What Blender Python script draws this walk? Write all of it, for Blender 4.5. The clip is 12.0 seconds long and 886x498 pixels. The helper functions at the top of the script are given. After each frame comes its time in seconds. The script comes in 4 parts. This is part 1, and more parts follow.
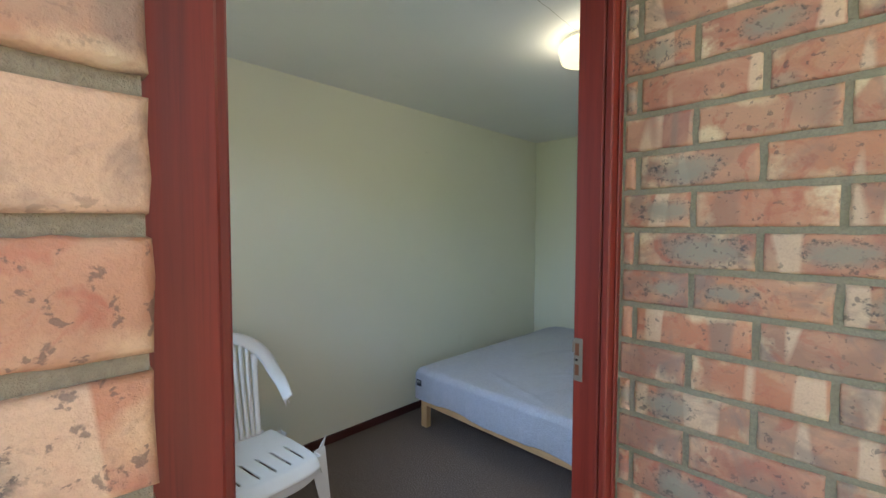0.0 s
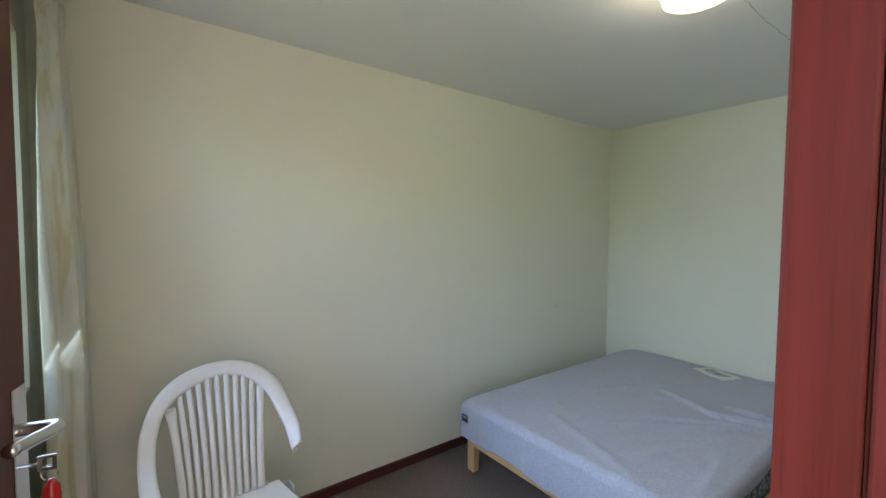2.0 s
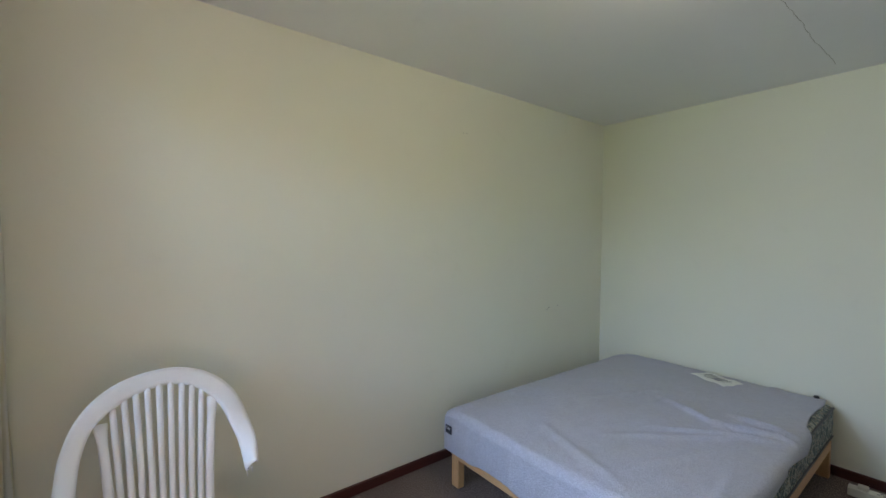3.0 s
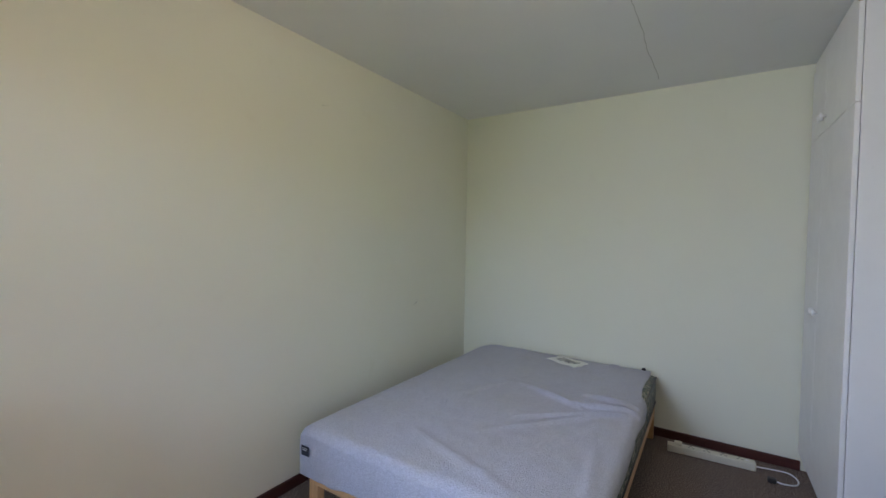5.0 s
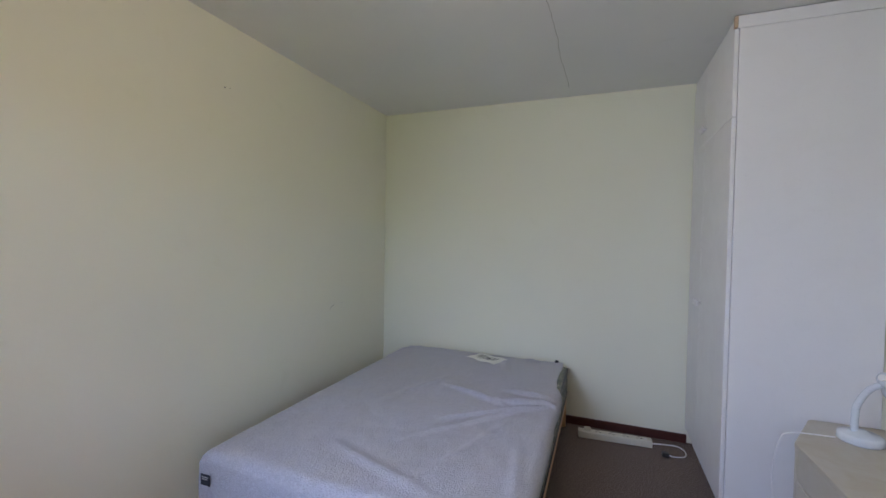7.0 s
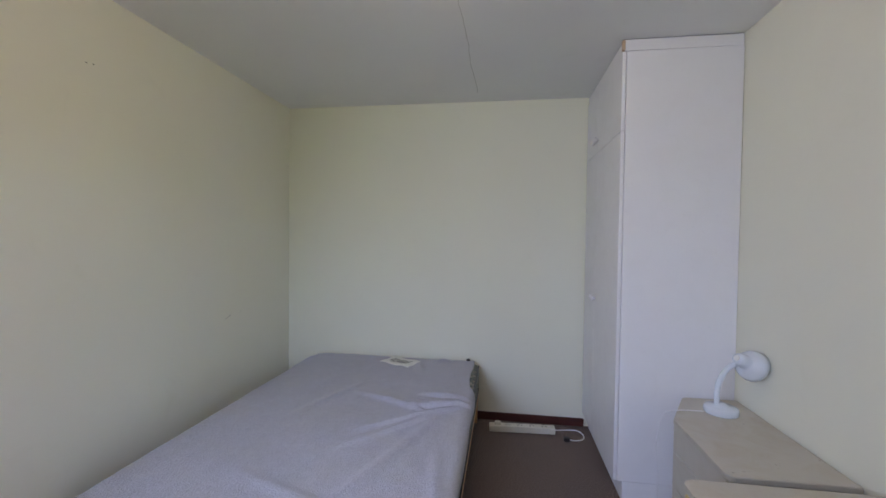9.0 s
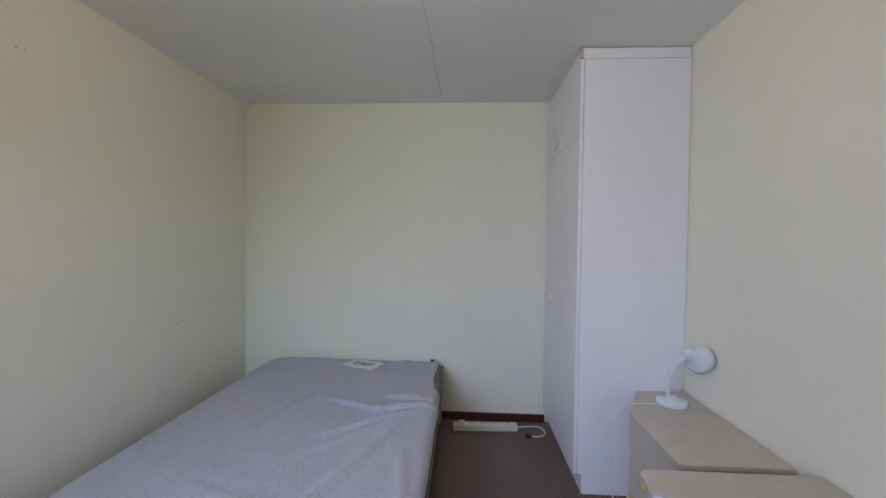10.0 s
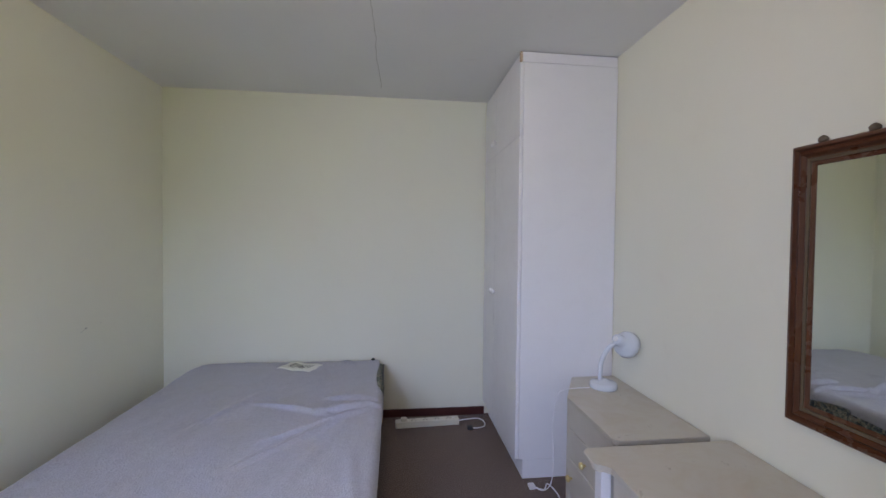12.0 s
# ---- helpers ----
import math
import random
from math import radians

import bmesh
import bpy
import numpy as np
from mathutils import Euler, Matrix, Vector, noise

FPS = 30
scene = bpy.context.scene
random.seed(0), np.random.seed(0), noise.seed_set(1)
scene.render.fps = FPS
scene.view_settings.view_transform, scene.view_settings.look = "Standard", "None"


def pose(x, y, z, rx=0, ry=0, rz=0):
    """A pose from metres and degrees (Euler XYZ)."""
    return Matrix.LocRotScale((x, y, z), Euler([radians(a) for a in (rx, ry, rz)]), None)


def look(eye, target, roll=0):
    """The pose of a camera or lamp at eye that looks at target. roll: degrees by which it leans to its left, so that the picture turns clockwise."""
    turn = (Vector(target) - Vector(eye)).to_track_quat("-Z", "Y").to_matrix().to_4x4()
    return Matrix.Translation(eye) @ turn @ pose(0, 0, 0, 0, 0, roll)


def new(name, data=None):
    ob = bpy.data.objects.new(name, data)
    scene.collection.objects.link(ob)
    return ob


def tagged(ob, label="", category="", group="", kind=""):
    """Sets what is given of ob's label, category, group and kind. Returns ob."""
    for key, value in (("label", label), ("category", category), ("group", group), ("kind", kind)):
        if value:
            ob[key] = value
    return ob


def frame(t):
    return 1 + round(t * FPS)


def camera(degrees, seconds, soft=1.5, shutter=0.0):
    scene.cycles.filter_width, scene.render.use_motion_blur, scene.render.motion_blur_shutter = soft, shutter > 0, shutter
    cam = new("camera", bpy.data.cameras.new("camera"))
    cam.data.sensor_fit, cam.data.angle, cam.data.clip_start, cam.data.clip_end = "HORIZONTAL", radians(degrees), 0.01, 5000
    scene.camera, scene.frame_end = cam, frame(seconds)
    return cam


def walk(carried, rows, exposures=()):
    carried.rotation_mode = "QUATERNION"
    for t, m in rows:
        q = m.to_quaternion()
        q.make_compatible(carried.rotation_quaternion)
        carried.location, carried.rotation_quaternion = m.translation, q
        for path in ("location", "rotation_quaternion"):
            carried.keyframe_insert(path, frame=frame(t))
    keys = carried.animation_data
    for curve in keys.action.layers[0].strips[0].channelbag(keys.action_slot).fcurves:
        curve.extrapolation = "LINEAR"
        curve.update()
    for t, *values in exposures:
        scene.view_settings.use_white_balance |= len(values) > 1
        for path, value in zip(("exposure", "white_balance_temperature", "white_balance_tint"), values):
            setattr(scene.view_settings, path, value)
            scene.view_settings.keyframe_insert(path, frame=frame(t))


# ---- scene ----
cam = camera(94.4, 12.0)
METRES, EYE, TILT, LEAN, TURN = 1.25, 1.45, 0.0, 0.0, 44.0
PATH = [
    (0, (0.073, 0.053, 1.45), (-1.34, 1.466, 1.359), 0.2),
    (0.5, (0.037, 0.167, 1.468), (-1.456, 1.496, 1.383), 0.4),
    (1, (-0.051, 0.268, 1.465), (-1.592, 1.54, 1.376), 0.4),
    (1.5, (-0.165, 0.373, 1.475), (-1.752, 1.588, 1.382), 0.5),
    (2, (-0.25, 0.443, 1.481), (-1.855, 1.634, 1.388), 0.4),
    (2.5, (-0.312, 0.527, 1.461), (-1.921, 1.713, 1.375), 0.4),
    (4.5, (-0.524, 0.733, 1.322), (-1.767, 2.3, 1.305), 0.7),
    (5, (-0.563, 0.763, 1.353), (-1.653, 2.438, 1.296), 1.0),
    (5.5, (-0.58, 0.777, 1.335), (-1.566, 2.517, 1.287), 1.0),
    (6, (-0.609, 0.798, 1.332), (-1.492, 2.592, 1.287), 1.0),
    (6.5, (-0.62, 0.804, 1.339), (-1.428, 2.633, 1.291), 1.0),
    (8.5, (-0.668, 0.842, 1.358), (-1.071, 2.801, 1.309), 0.8),
    (9, (-0.674, 0.846, 1.366), (-0.967, 2.824, 1.317), 0.7),
    (9.5, (-0.685, 0.848, 1.371), (-0.88, 2.838, 1.323), 0.7),
    (10, (-0.688, 0.847, 1.372), (-0.796, 2.844, 1.325), 0.7),
    (10.5, (-0.698, 0.839, 1.373), (-0.726, 2.838, 1.324), 0.6),
    (11, (-0.709, 0.831, 1.366), (-0.657, 2.83, 1.317), 0.5),
    (11.5, (-0.728, 0.835, 1.363), (-0.605, 2.831, 1.312), 0.6),
    (12, (-0.766, 0.853, 1.356), (-0.536, 2.839, 1.306), 0.6),
]
walk(cam, [(t, look(eye, target, roll)) for t, eye, target, roll in PATH], [(0.0, 2.95, 6450, 5), (1.0, 3.25, 6450, 7), (2.5, 3.3, 6550, 11), (5.5, 3.25, 6650, 19), (8.5, 3.3, 6600, 25), (12.0, 3.35, 6550, 27)])

# ---- light ----
world = bpy.data.worlds.new("world")
scene.world = world
world.use_nodes = True
_wn = world.node_tree.nodes
_sky = _wn.new("ShaderNodeTexSky")
_sky.sky_type = "NISHITA"
_sky.sun_disc = False
_sky.sun_elevation = radians(50)
_sky.sun_rotation = radians(318)
world.node_tree.links.new(_sky.outputs[0], _wn["Background"].inputs[0])
_wn["Background"].inputs[1].default_value = 0.15


def lamp(name, kind, m, energy, colour, **kw):
    d = bpy.data.lights.new(name, kind)
    d.energy, d.color = energy, colour
    for k, v in kw.items():
        if k == "size":
            d.size = v
        elif k == "size_y":
            d.shape = "RECTANGLE"
            d.size_y = v
        elif k == "spread":
            d.spread = v
        elif k == "angle":
            d.angle = v
        elif k == "radius":
            d.shadow_soft_size = v
    ob = new(name, d)
    ob.matrix_world = m
    return ob


_az, _el = radians(318), radians(50)
_sund = Vector((math.sin(_az) * math.cos(_el), math.cos(_az) * math.cos(_el), math.sin(_el)))
lamp("sun", "SUN", look(_sund * 10, (0, 0, 0)), 5.0, (1.0, 0.95, 0.86), angle=radians(0.6))
# sky light in the window opening
lamp("window_light", "AREA", look((-1.47, 0.05, 1.55), (0.25, 2.5, 0.45)), 2.3, (0.57, 0.73, 1.0), size=1.4, size_y=1.1, spread=radians(110))
lamp("ceiling_bulb", "POINT", pose(-0.90, 2.01, 2.360), 1.15, (1.0, 0.88, 0.68), radius=0.05)


# ---- materials ----
class Mat:
    def __init__(self, name, rough=0.6, metal=0.0):
        self.m = bpy.data.materials.new(name)
        self.m.use_nodes = True
        self.t = self.m.node_tree
        self.b = self.t.nodes["Principled BSDF"]
        self.b.inputs["Roughness"].default_value = rough
        self.b.inputs["Metallic"].default_value = metal
        self.co = self.n("ShaderNodeTexCoord")

    def n(self, kind, **kw):
        nd = self.t.nodes.new(kind)
        for k, v in kw.items():
            nd.inputs[k].default_value = v
        return nd

    def l(self, a, b):
        self.t.links.new(a, b)

    def vec(self, scale=(1, 1, 1), space="Object", loc=None):
        mp = self.n("ShaderNodeMapping")
        mp.inputs["Scale"].default_value = scale
        self.l(self.co.outputs[space], mp.inputs["Vector"])
        if loc is not None:
            self.l(loc, mp.inputs["Location"])
        return mp.outputs[0]

    def noise(self, scale, detail=4, rough=0.55, vec=None, dist=0.0):
        nd = self.n("ShaderNodeTexNoise", Scale=scale, Detail=detail, Roughness=rough, Distortion=dist)
        self.l(vec if vec is not None else self.co.outputs["Object"], nd.inputs["Vector"])
        return nd.outputs["Fac"]

    def ramp(self, fac, stops):
        nd = self.n("ShaderNodeValToRGB")
        els = nd.color_ramp.elements
        while len(els) < len(stops):
            els.new(0.5)
        for e, (p, c) in zip(els, stops):
            e.position = p
            e.color = (*c, 1) if len(c) == 3 else c
        self.l(fac, nd.inputs[0])
        return nd.outputs[0]

    def mix(self, fac, a, b, mode="MIX"):
        nd = self.n("ShaderNodeMix")
        nd.data_type, nd.blend_type = "RGBA", mode
        for v, i in ((fac, 0), (a, 6), (b, 7)):
            if isinstance(v, (int, float)):
                nd.inputs[i].default_value = v
            elif isinstance(v, tuple):
                nd.inputs[i].default_value = (*v, 1)
            else:
                self.l(v, nd.inputs[i])
        return nd.outputs[2]

    def math(self, op, a, b=0.0):
        nd = self.n("ShaderNodeMath")
        nd.operation = op
        for v, i in ((a, 0), (b, 1)):
            if isinstance(v, (int, float)):
                nd.inputs[i].default_value = v
            else:
                self.l(v, nd.inputs[i])
        return nd.outputs[0]

    def colour(self, c):
        if isinstance(c, tuple):
            self.b.inputs["Base Color"].default_value = (*c, 1)
        else:
            self.l(c, self.b.inputs["Base Color"])
        return self

    def rough(self, fac, lo, hi):
        self.l(self.ramp(fac, [(0.3, (lo,) * 3), (0.7, (hi,) * 3)]), self.b.inputs["Roughness"])
        return self

    def bump(self, h, strength=0.3, dist=0.002):
        nd = self.n("ShaderNodeBump", Strength=strength, Distance=dist)
        self.l(h, nd.inputs["Height"])
        self.l(nd.outputs[0], self.b.inputs["Normal"])
        return self


def plaster(name, col, col2, stain):
    k = Mat(name, 0.75)
    big = k.noise(1.3, 3, 0.5)
    fine = k.noise(38, 5, 0.6)
    c = k.mix(k.ramp(big, [(0.35, (0, 0, 0)), (0.7, (1, 1, 1))]), col, col2)
    sm = k.noise(5, 5, 0.65, dist=0.6)
    c = k.mix(k.ramp(sm, [(0.62, (0, 0, 0)), (0.8, (0.35, 0.35, 0.35))]), c, stain)
    k.colour(c).rough(sm, 0.6, 0.85)
    h = k.math("ADD", k.math("MULTIPLY", k.noise(6, 3), 1.6), k.math("MULTIPLY", fine, 0.5))
    k.bump(h, 0.30, 0.004)
    return k.m


M_WALL = plaster("cream_wall_paint", (0.79, 0.787, 0.665), (0.775, 0.768, 0.64), (0.71, 0.70, 0.57))
M_CEIL = plaster("ceiling_paint", (0.83, 0.83, 0.815), (0.80, 0.80, 0.79), (0.70, 0.69, 0.66))
M_RENDER = plaster("outer_render", (0.22, 0.15, 0.115), (0.20, 0.135, 0.105), (0.17, 0.12, 0.09))


def carpet():
    k = Mat("brown_carpet", 0.95)
    a = k.noise(130, 4, 0.8)
    b = k.noise(60, 3, 0.7)
    big = k.noise(2.2, 4, 0.6)
    c = k.ramp(a, [(0.36, (0.045, 0.030, 0.026)), (0.5, (0.15, 0.108, 0.090)), (0.62, (0.38, 0.30, 0.265))])
    c = k.mix(k.ramp(b, [(0.4, (0, 0, 0)), (0.7, (0.25, 0.25, 0.25))]), c, (0.13, 0.095, 0.082))
    c = k.mix(k.ramp(big, [(0.4, (0, 0, 0)), (0.75, (0.25, 0.25, 0.25))]), c, (0.14, 0.110, 0.096))
    k.colour(c).bump(a, 0.8, 0.004)
    return k.m


M_CARPET = carpet()


def varnished(name, dark, light, rough=(0.28, 0.45), stretch=(14, 14, 0.8)):
    k = Mat(name)
    v = k.vec(stretch)
    g = k.noise(5, 6, 0.65, v, 0.4)
    f = k.noise(28, 3, 0.6, v)
    c = k.ramp(g, [(0.3, dark), (0.7, light)])
    c = k.mix(k.ramp(f, [(0.55, (0, 0, 0)), (0.7, (0.35, 0.35, 0.35))]), c, tuple(x * 0.5 for x in dark))
    k.colour(c).rough(g, *rough).bump(f, 0.15, 0.001)
    return k.m


M_JAMB = varnished("maroon_frame_paint", (0.145, 0.015, 0.009), (0.235, 0.027, 0.017), (0.42, 0.55), (9, 9, 0.25))
M_LEAF = varnished("red_brown_door_varnish", (0.060, 0.014, 0.008), (0.125, 0.033, 0.018), (0.5, 0.65))
M_SKIRT = varnished("dark_maroon_skirting", (0.055, 0.014, 0.012), (0.085, 0.022, 0.017), (0.35, 0.55), (1, 1, 12))
M_PINE = varnished("pine", (0.55, 0.31, 0.14), (0.70, 0.43, 0.22), (0.45, 0.6), (1.2, 14, 14))
M_PINELEG = varnished("pine_leg", (0.55, 0.31, 0.14), (0.70, 0.43, 0.22), (0.45, 0.6))


def brick_mat():
    k = Mat("face_brick", 0.85)
    info = k.n("ShaderNodeObjectInfo")
    rnd = info.outputs["Random"]

    def pick(mult, lo, hi=None):
        hi = lo + 0.04 if hi is None else hi
        return k.ramp(k.math("FRACT", k.math("MULTIPLY", rnd, mult)), [(lo, (0,) * 3), (hi, (1,) * 3)])
    off = k.n("ShaderNodeCombineXYZ")
    k.l(k.math("MULTIPLY", rnd, 37.0), off.inputs[0])
    k.l(k.math("MULTIPLY", rnd, 91.0), off.inputs[2])
    v = k.vec((1, 1, 1), loc=off.outputs[0])
    vb = k.vec((1, 0.05, 0.18), loc=off.outputs[0])
    base = k.ramp(rnd, [(0.0, (0.46, 0.165, 0.10)), (0.2, (0.52, 0.235, 0.135)), (0.4, (0.37, 0.135, 0.10)),
                        (0.6, (0.48, 0.26, 0.16)), (0.8, (0.28, 0.14, 0.115)), (1.0, (0.50, 0.19, 0.12))])
    big = k.noise(11, 4, 0.6, v, 0.8)
    c = k.mix(k.ramp(big, [(0.40, (0,) * 3), (0.60, (0.85,) * 3)]), base, (0.52, 0.27, 0.175))
    red = k.noise(16, 4, 0.6, v, 1.2)
    c = k.mix(k.ramp(red, [(0.56, (0,) * 3), (0.66, (0.7,) * 3)]), c, (0.42, 0.125, 0.085))
    # bands across the brick, left by the stacking in the kiln
    band = k.noise(15, 1, 0.4, vb, 0.15)
    c = k.mix(k.math("MULTIPLY", k.ramp(band, [(0.55, (0,) * 3), (0.58, (0.75,) * 3)]), pick(5.3, 0.3)), c, (0.66, 0.47, 0.33))
    c = k.mix(k.math("MULTIPLY", k.ramp(band, [(0.38, (0.7,) * 3), (0.43, (0,) * 3)]), pick(9.1, 0.5)), c, (0.24, 0.165, 0.135))
    sep = k.n("ShaderNodeSeparateXYZ")
    k.l(k.co.outputs["Object"], sep.inputs[0])
    ax = k.math("ABSOLUTE", sep.outputs[0])
    az = k.math("ABSOLUTE", sep.outputs[2])
    # pale scorched ends and arrises
    e1 = k.math("ADD", k.math("MULTIPLY", ax, 9.0), k.math("MULTIPLY", k.math("SUBTRACT", k.noise(14, 4, 0.6, v), 0.5), 2.2))
    e2 = k.math("ADD", k.math("MULTIPLY", az, 20.0), k.math("MULTIPLY", k.math("SUBTRACT", k.noise(12, 4, 0.6, v), 0.5), 2.6))
    ends = k.math("MAXIMUM", k.ramp(e1, [(0.70, (0,) * 3), (0.95, (0.9,) * 3)]), k.ramp(e2, [(0.55, (0,) * 3), (0.95, (0.8,) * 3)]))
    pale = k.math("MULTIPLY", ends, k.ramp(k.noise(5, 3, 0.5, v), [(0.44, (0.06,) * 3), (0.64, (0.9,) * 3)]))
    c = k.mix(pale, c, (0.80, 0.65, 0.42))
    # smoky shading
    smoke = k.ramp(k.noise(12, 5, 0.6, v, 0.9), [(0.48, (0,) * 3), (0.66, (0.75,) * 3)])
    c = k.mix(k.math("MULTIPLY", smoke, pick(3.7, 0.40, 0.6)), c, (0.22, 0.165, 0.145))
    # grey slag patch with a dark broken rim
    wob = k.math("MULTIPLY", k.math("SUBTRACT", k.noise(24, 5, 0.7, v, 0.4), 0.5), 1.5)
    shift = k.math("MULTIPLY", k.math("SUBTRACT", k.math("FRACT", k.math("MULTIPLY", rnd, 13.7)), 0.5), 0.09)
    cx = k.math("ABSOLUTE", k.math("SUBTRACT", sep.outputs[0], shift))
    rr = k.math("SQRT", k.math("ADD", k.math("POWER", k.math("MULTIPLY", cx, 17.0), 2.0), k.math("POWER", k.math("MULTIPLY", az, 38.0), 2.0)))
    rr = k.math("ADD", rr, wob)
    has = pick(7.31, 0.58)
    size = k.math("ADD", 0.75, k.math("MULTIPLY", k.math("FRACT", k.math("MULTIPLY", rnd, 17.9)), 0.6))
    rr = k.math("MULTIPLY", rr, size)
    c = k.mix(k.math("MULTIPLY", k.math("MULTIPLY", k.ramp(rr, [(0.40, (0.95,) * 3), (1.0, (0,) * 3)]), has), 0.85), c, (0.27, 0.25, 0.20))
    crumbs = k.ramp(k.noise(85, 4, 0.75, v), [(0.50, (0,) * 3), (0.57, (1,) * 3)])
    rim = k.math("MULTIPLY", k.ramp(rr, [(0.55, (0,) * 3), (0.80, (1,) * 3), (1.0, (0,) * 3)]), crumbs)
    c = k.mix(k.math("MULTIPLY", k.math("MULTIPLY", rim, has), 0.9), c, (0.065, 0.062, 0.068))
    # scattered iron spots
    sp = k.math("MULTIPLY", k.ramp(k.noise(70, 4, 0.6, v, 0.3), [(0.595, (0,) * 3), (0.63, (1,) * 3)]), k.ramp(k.noise(8, 2, 0.5, v), [(0.38, (0,) * 3), (0.52, (1,) * 3)]))
    c = k.mix(k.math("MULTIPLY", sp, 0.6), c, (0.075, 0.062, 0.068))
    grain = k.noise(260, 3, 0.6, v)
    c = k.mix(k.ramp(grain, [(0.35, (0.2,) * 3), (0.55, (0,) * 3)]), c, (0.34, 0.20, 0.15))
    k.colour(c)
    h = k.math("ADD", k.math("MULTIPLY", k.noise(22, 5, 0.6, v), 1.5), k.math("MULTIPLY", k.noise(150, 4, 0.7, v), 0.5))
    k.bump(h, 0.6, 0.004).rough(big, 0.75, 0.92)
    return k.m


M_BRICK = brick_mat()


def mortar():
    k = Mat("mortar", 0.95)
    a = k.noise(180, 4, 0.7)
    b = k.noise(12, 4, 0.6)
    c = k.ramp(a, [(0.3, (0.225, 0.19, 0.14)), (0.7, (0.33, 0.28, 0.205))])
    c = k.mix(k.ramp(b, [(0.4, (0,) * 3), (0.7, (0.5,) * 3)]), c, (0.27, 0.225, 0.155))
    k.colour(c).bump(k.math("ADD", a, k.math("MULTIPLY", b, 2.0)), 0.8, 0.004)
    return k.m


M_MORTAR = mortar()


def paint(name, col, rough=0.45, stain=None, amount=0.3):
    k = Mat(name, rough)
    n = k.noise(7, 5, 0.65, dist=0.7)
    f = k.noise(55, 4, 0.6)
    c = k.mix(k.ramp(n, [(0.45, (0,) * 3), (0.75, (amount,) * 3)]), col, stain or tuple(x * 0.8 for x in col))
    c = k.mix(k.ramp(f, [(0.6, (0,) * 3), (0.75, (0.15,) * 3)]), c, tuple(x * 0.7 for x in col))
    k.colour(c).rough(n, max(rough - 0.1, 0.05), rough + 0.1).bump(f, 0.12, 0.001)
    return k.m


M_WHITE = paint("white_cupboard_paint", (0.80, 0.795, 0.815), 0.4, (0.74, 0.73, 0.74), 0.3)
M_PLASTIC = paint("white_moulded_plastic", (0.80, 0.80, 0.80), 0.38, (0.68, 0.67, 0.64), 0.25)
M_LAMPWHITE = paint("white_lamp_plastic", (0.68, 0.73, 0.79), 0.22)
M_CREAM = paint("old_cream_furniture_paint", (0.51, 0.475, 0.405), 0.35, (0.45, 0.36, 0.23), 0.45)
M_CREAMSIDE = paint("cream_drawer_paint", (0.54, 0.505, 0.44), 0.45, (0.44, 0.38, 0.29), 0.3)
M_KNOB = paint("yellowed_knob", (0.60, 0.48, 0.22), 0.4)
M_STRIP = paint("cream_power_strip_plastic", (0.70, 0.68, 0.58), 0.4)
M_BLACK = paint("black_plastic", (0.025, 0.025, 0.028), 0.4)
M_TAN = paint("bare_packer_wood", (0.55, 0.40, 0.28), 0.6)
M_CHROME = Mat("brushed_metal", 0.20, 1.0).colour((0.62, 0.61, 0.60)).m
M_STRIKE = paint("worn_brass_plate", (0.20, 0.175, 0.15), 0.35, (0.12, 0.09, 0.07), 0.6)
M_REDTAG = Mat("red_clear_plastic", 0.2).colour((0.42, 0.012, 0.008)).m
M_INK = Mat("dark_ink", 0.7).colour((0.05, 0.06, 0.05)).m
M_NAVY = Mat("navy_label_cloth", 0.8).colour((0.02, 0.022, 0.035)).m
M_LABELW = Mat("pale_label_thread", 0.8).colour((0.5, 0.5, 0.5)).m
M_PAPER = paint("white_quilted_label", (0.80, 0.81, 0.76), 0.7)
M_GOLD = paint("dull_gold_slip", (0.11, 0.080, 0.045), 0.45)
M_FRAME = paint("dark_brown_moulding", (0.105, 0.040, 0.018), 0.3, (0.055, 0.020, 0.010), 0.6)
# dark olive: the shade inside the door grooves, put into the backing colour
M_GROOVE = paint("groove_shade_olive", (0.035, 0.031, 0.022), 0.7)
M_HOLE = paint("raw_wood_in_the_latch_hole", (0.16, 0.055, 0.025), 0.8)
M_MIRROR = Mat("mirror_silver", 0.02, 1.0).colour((0.80, 0.83, 0.78)).m
M_CRACK = Mat("board_joint_shadow_gap", 0.9).colour((0.48, 0.47, 0.44)).m


def blanket_mat():
    k = Mat("blue_grey_fleece", 0.95)
    v = k.co.outputs["Object"]
    w = k.noise(260, 2, 0.5)
    vor = k.n("ShaderNodeTexVoronoi", Scale=150.0)
    k.l(v, vor.inputs["Vector"])
    c = k.ramp(w, [(0.3, (0.34, 0.345, 0.415)), (0.7, (0.52, 0.525, 0.61))])
    c = k.mix(k.ramp(k.noise(4, 4, 0.6), [(0.45, (0,) * 3), (0.7, (0.5,) * 3)]), c, (0.43, 0.42, 0.43))
    c = k.mix(k.ramp(k.noise(70, 5, 0.7), [(0.40, (0.35,) * 3), (0.55, (0,) * 3)]), c, (0.32, 0.325, 0.37))
    c = k.mix(k.ramp(k.noise(22, 4, 0.7), [(0.52, (0,) * 3), (0.7, (0.35,) * 3)]), c, (0.50, 0.505, 0.565))
    k.colour(c)
    k.b.inputs["Sheen Weight"].default_value = 0.25
    k.bump(k.math("ADD", vor.outputs["Distance"], k.math("ADD", k.math("MULTIPLY", w, 0.5), k.math("MULTIPLY", k.noise(70, 5, 0.7), 1.2))), 0.5, 0.005)
    return k.m


M_BLANKET = blanket_mat()


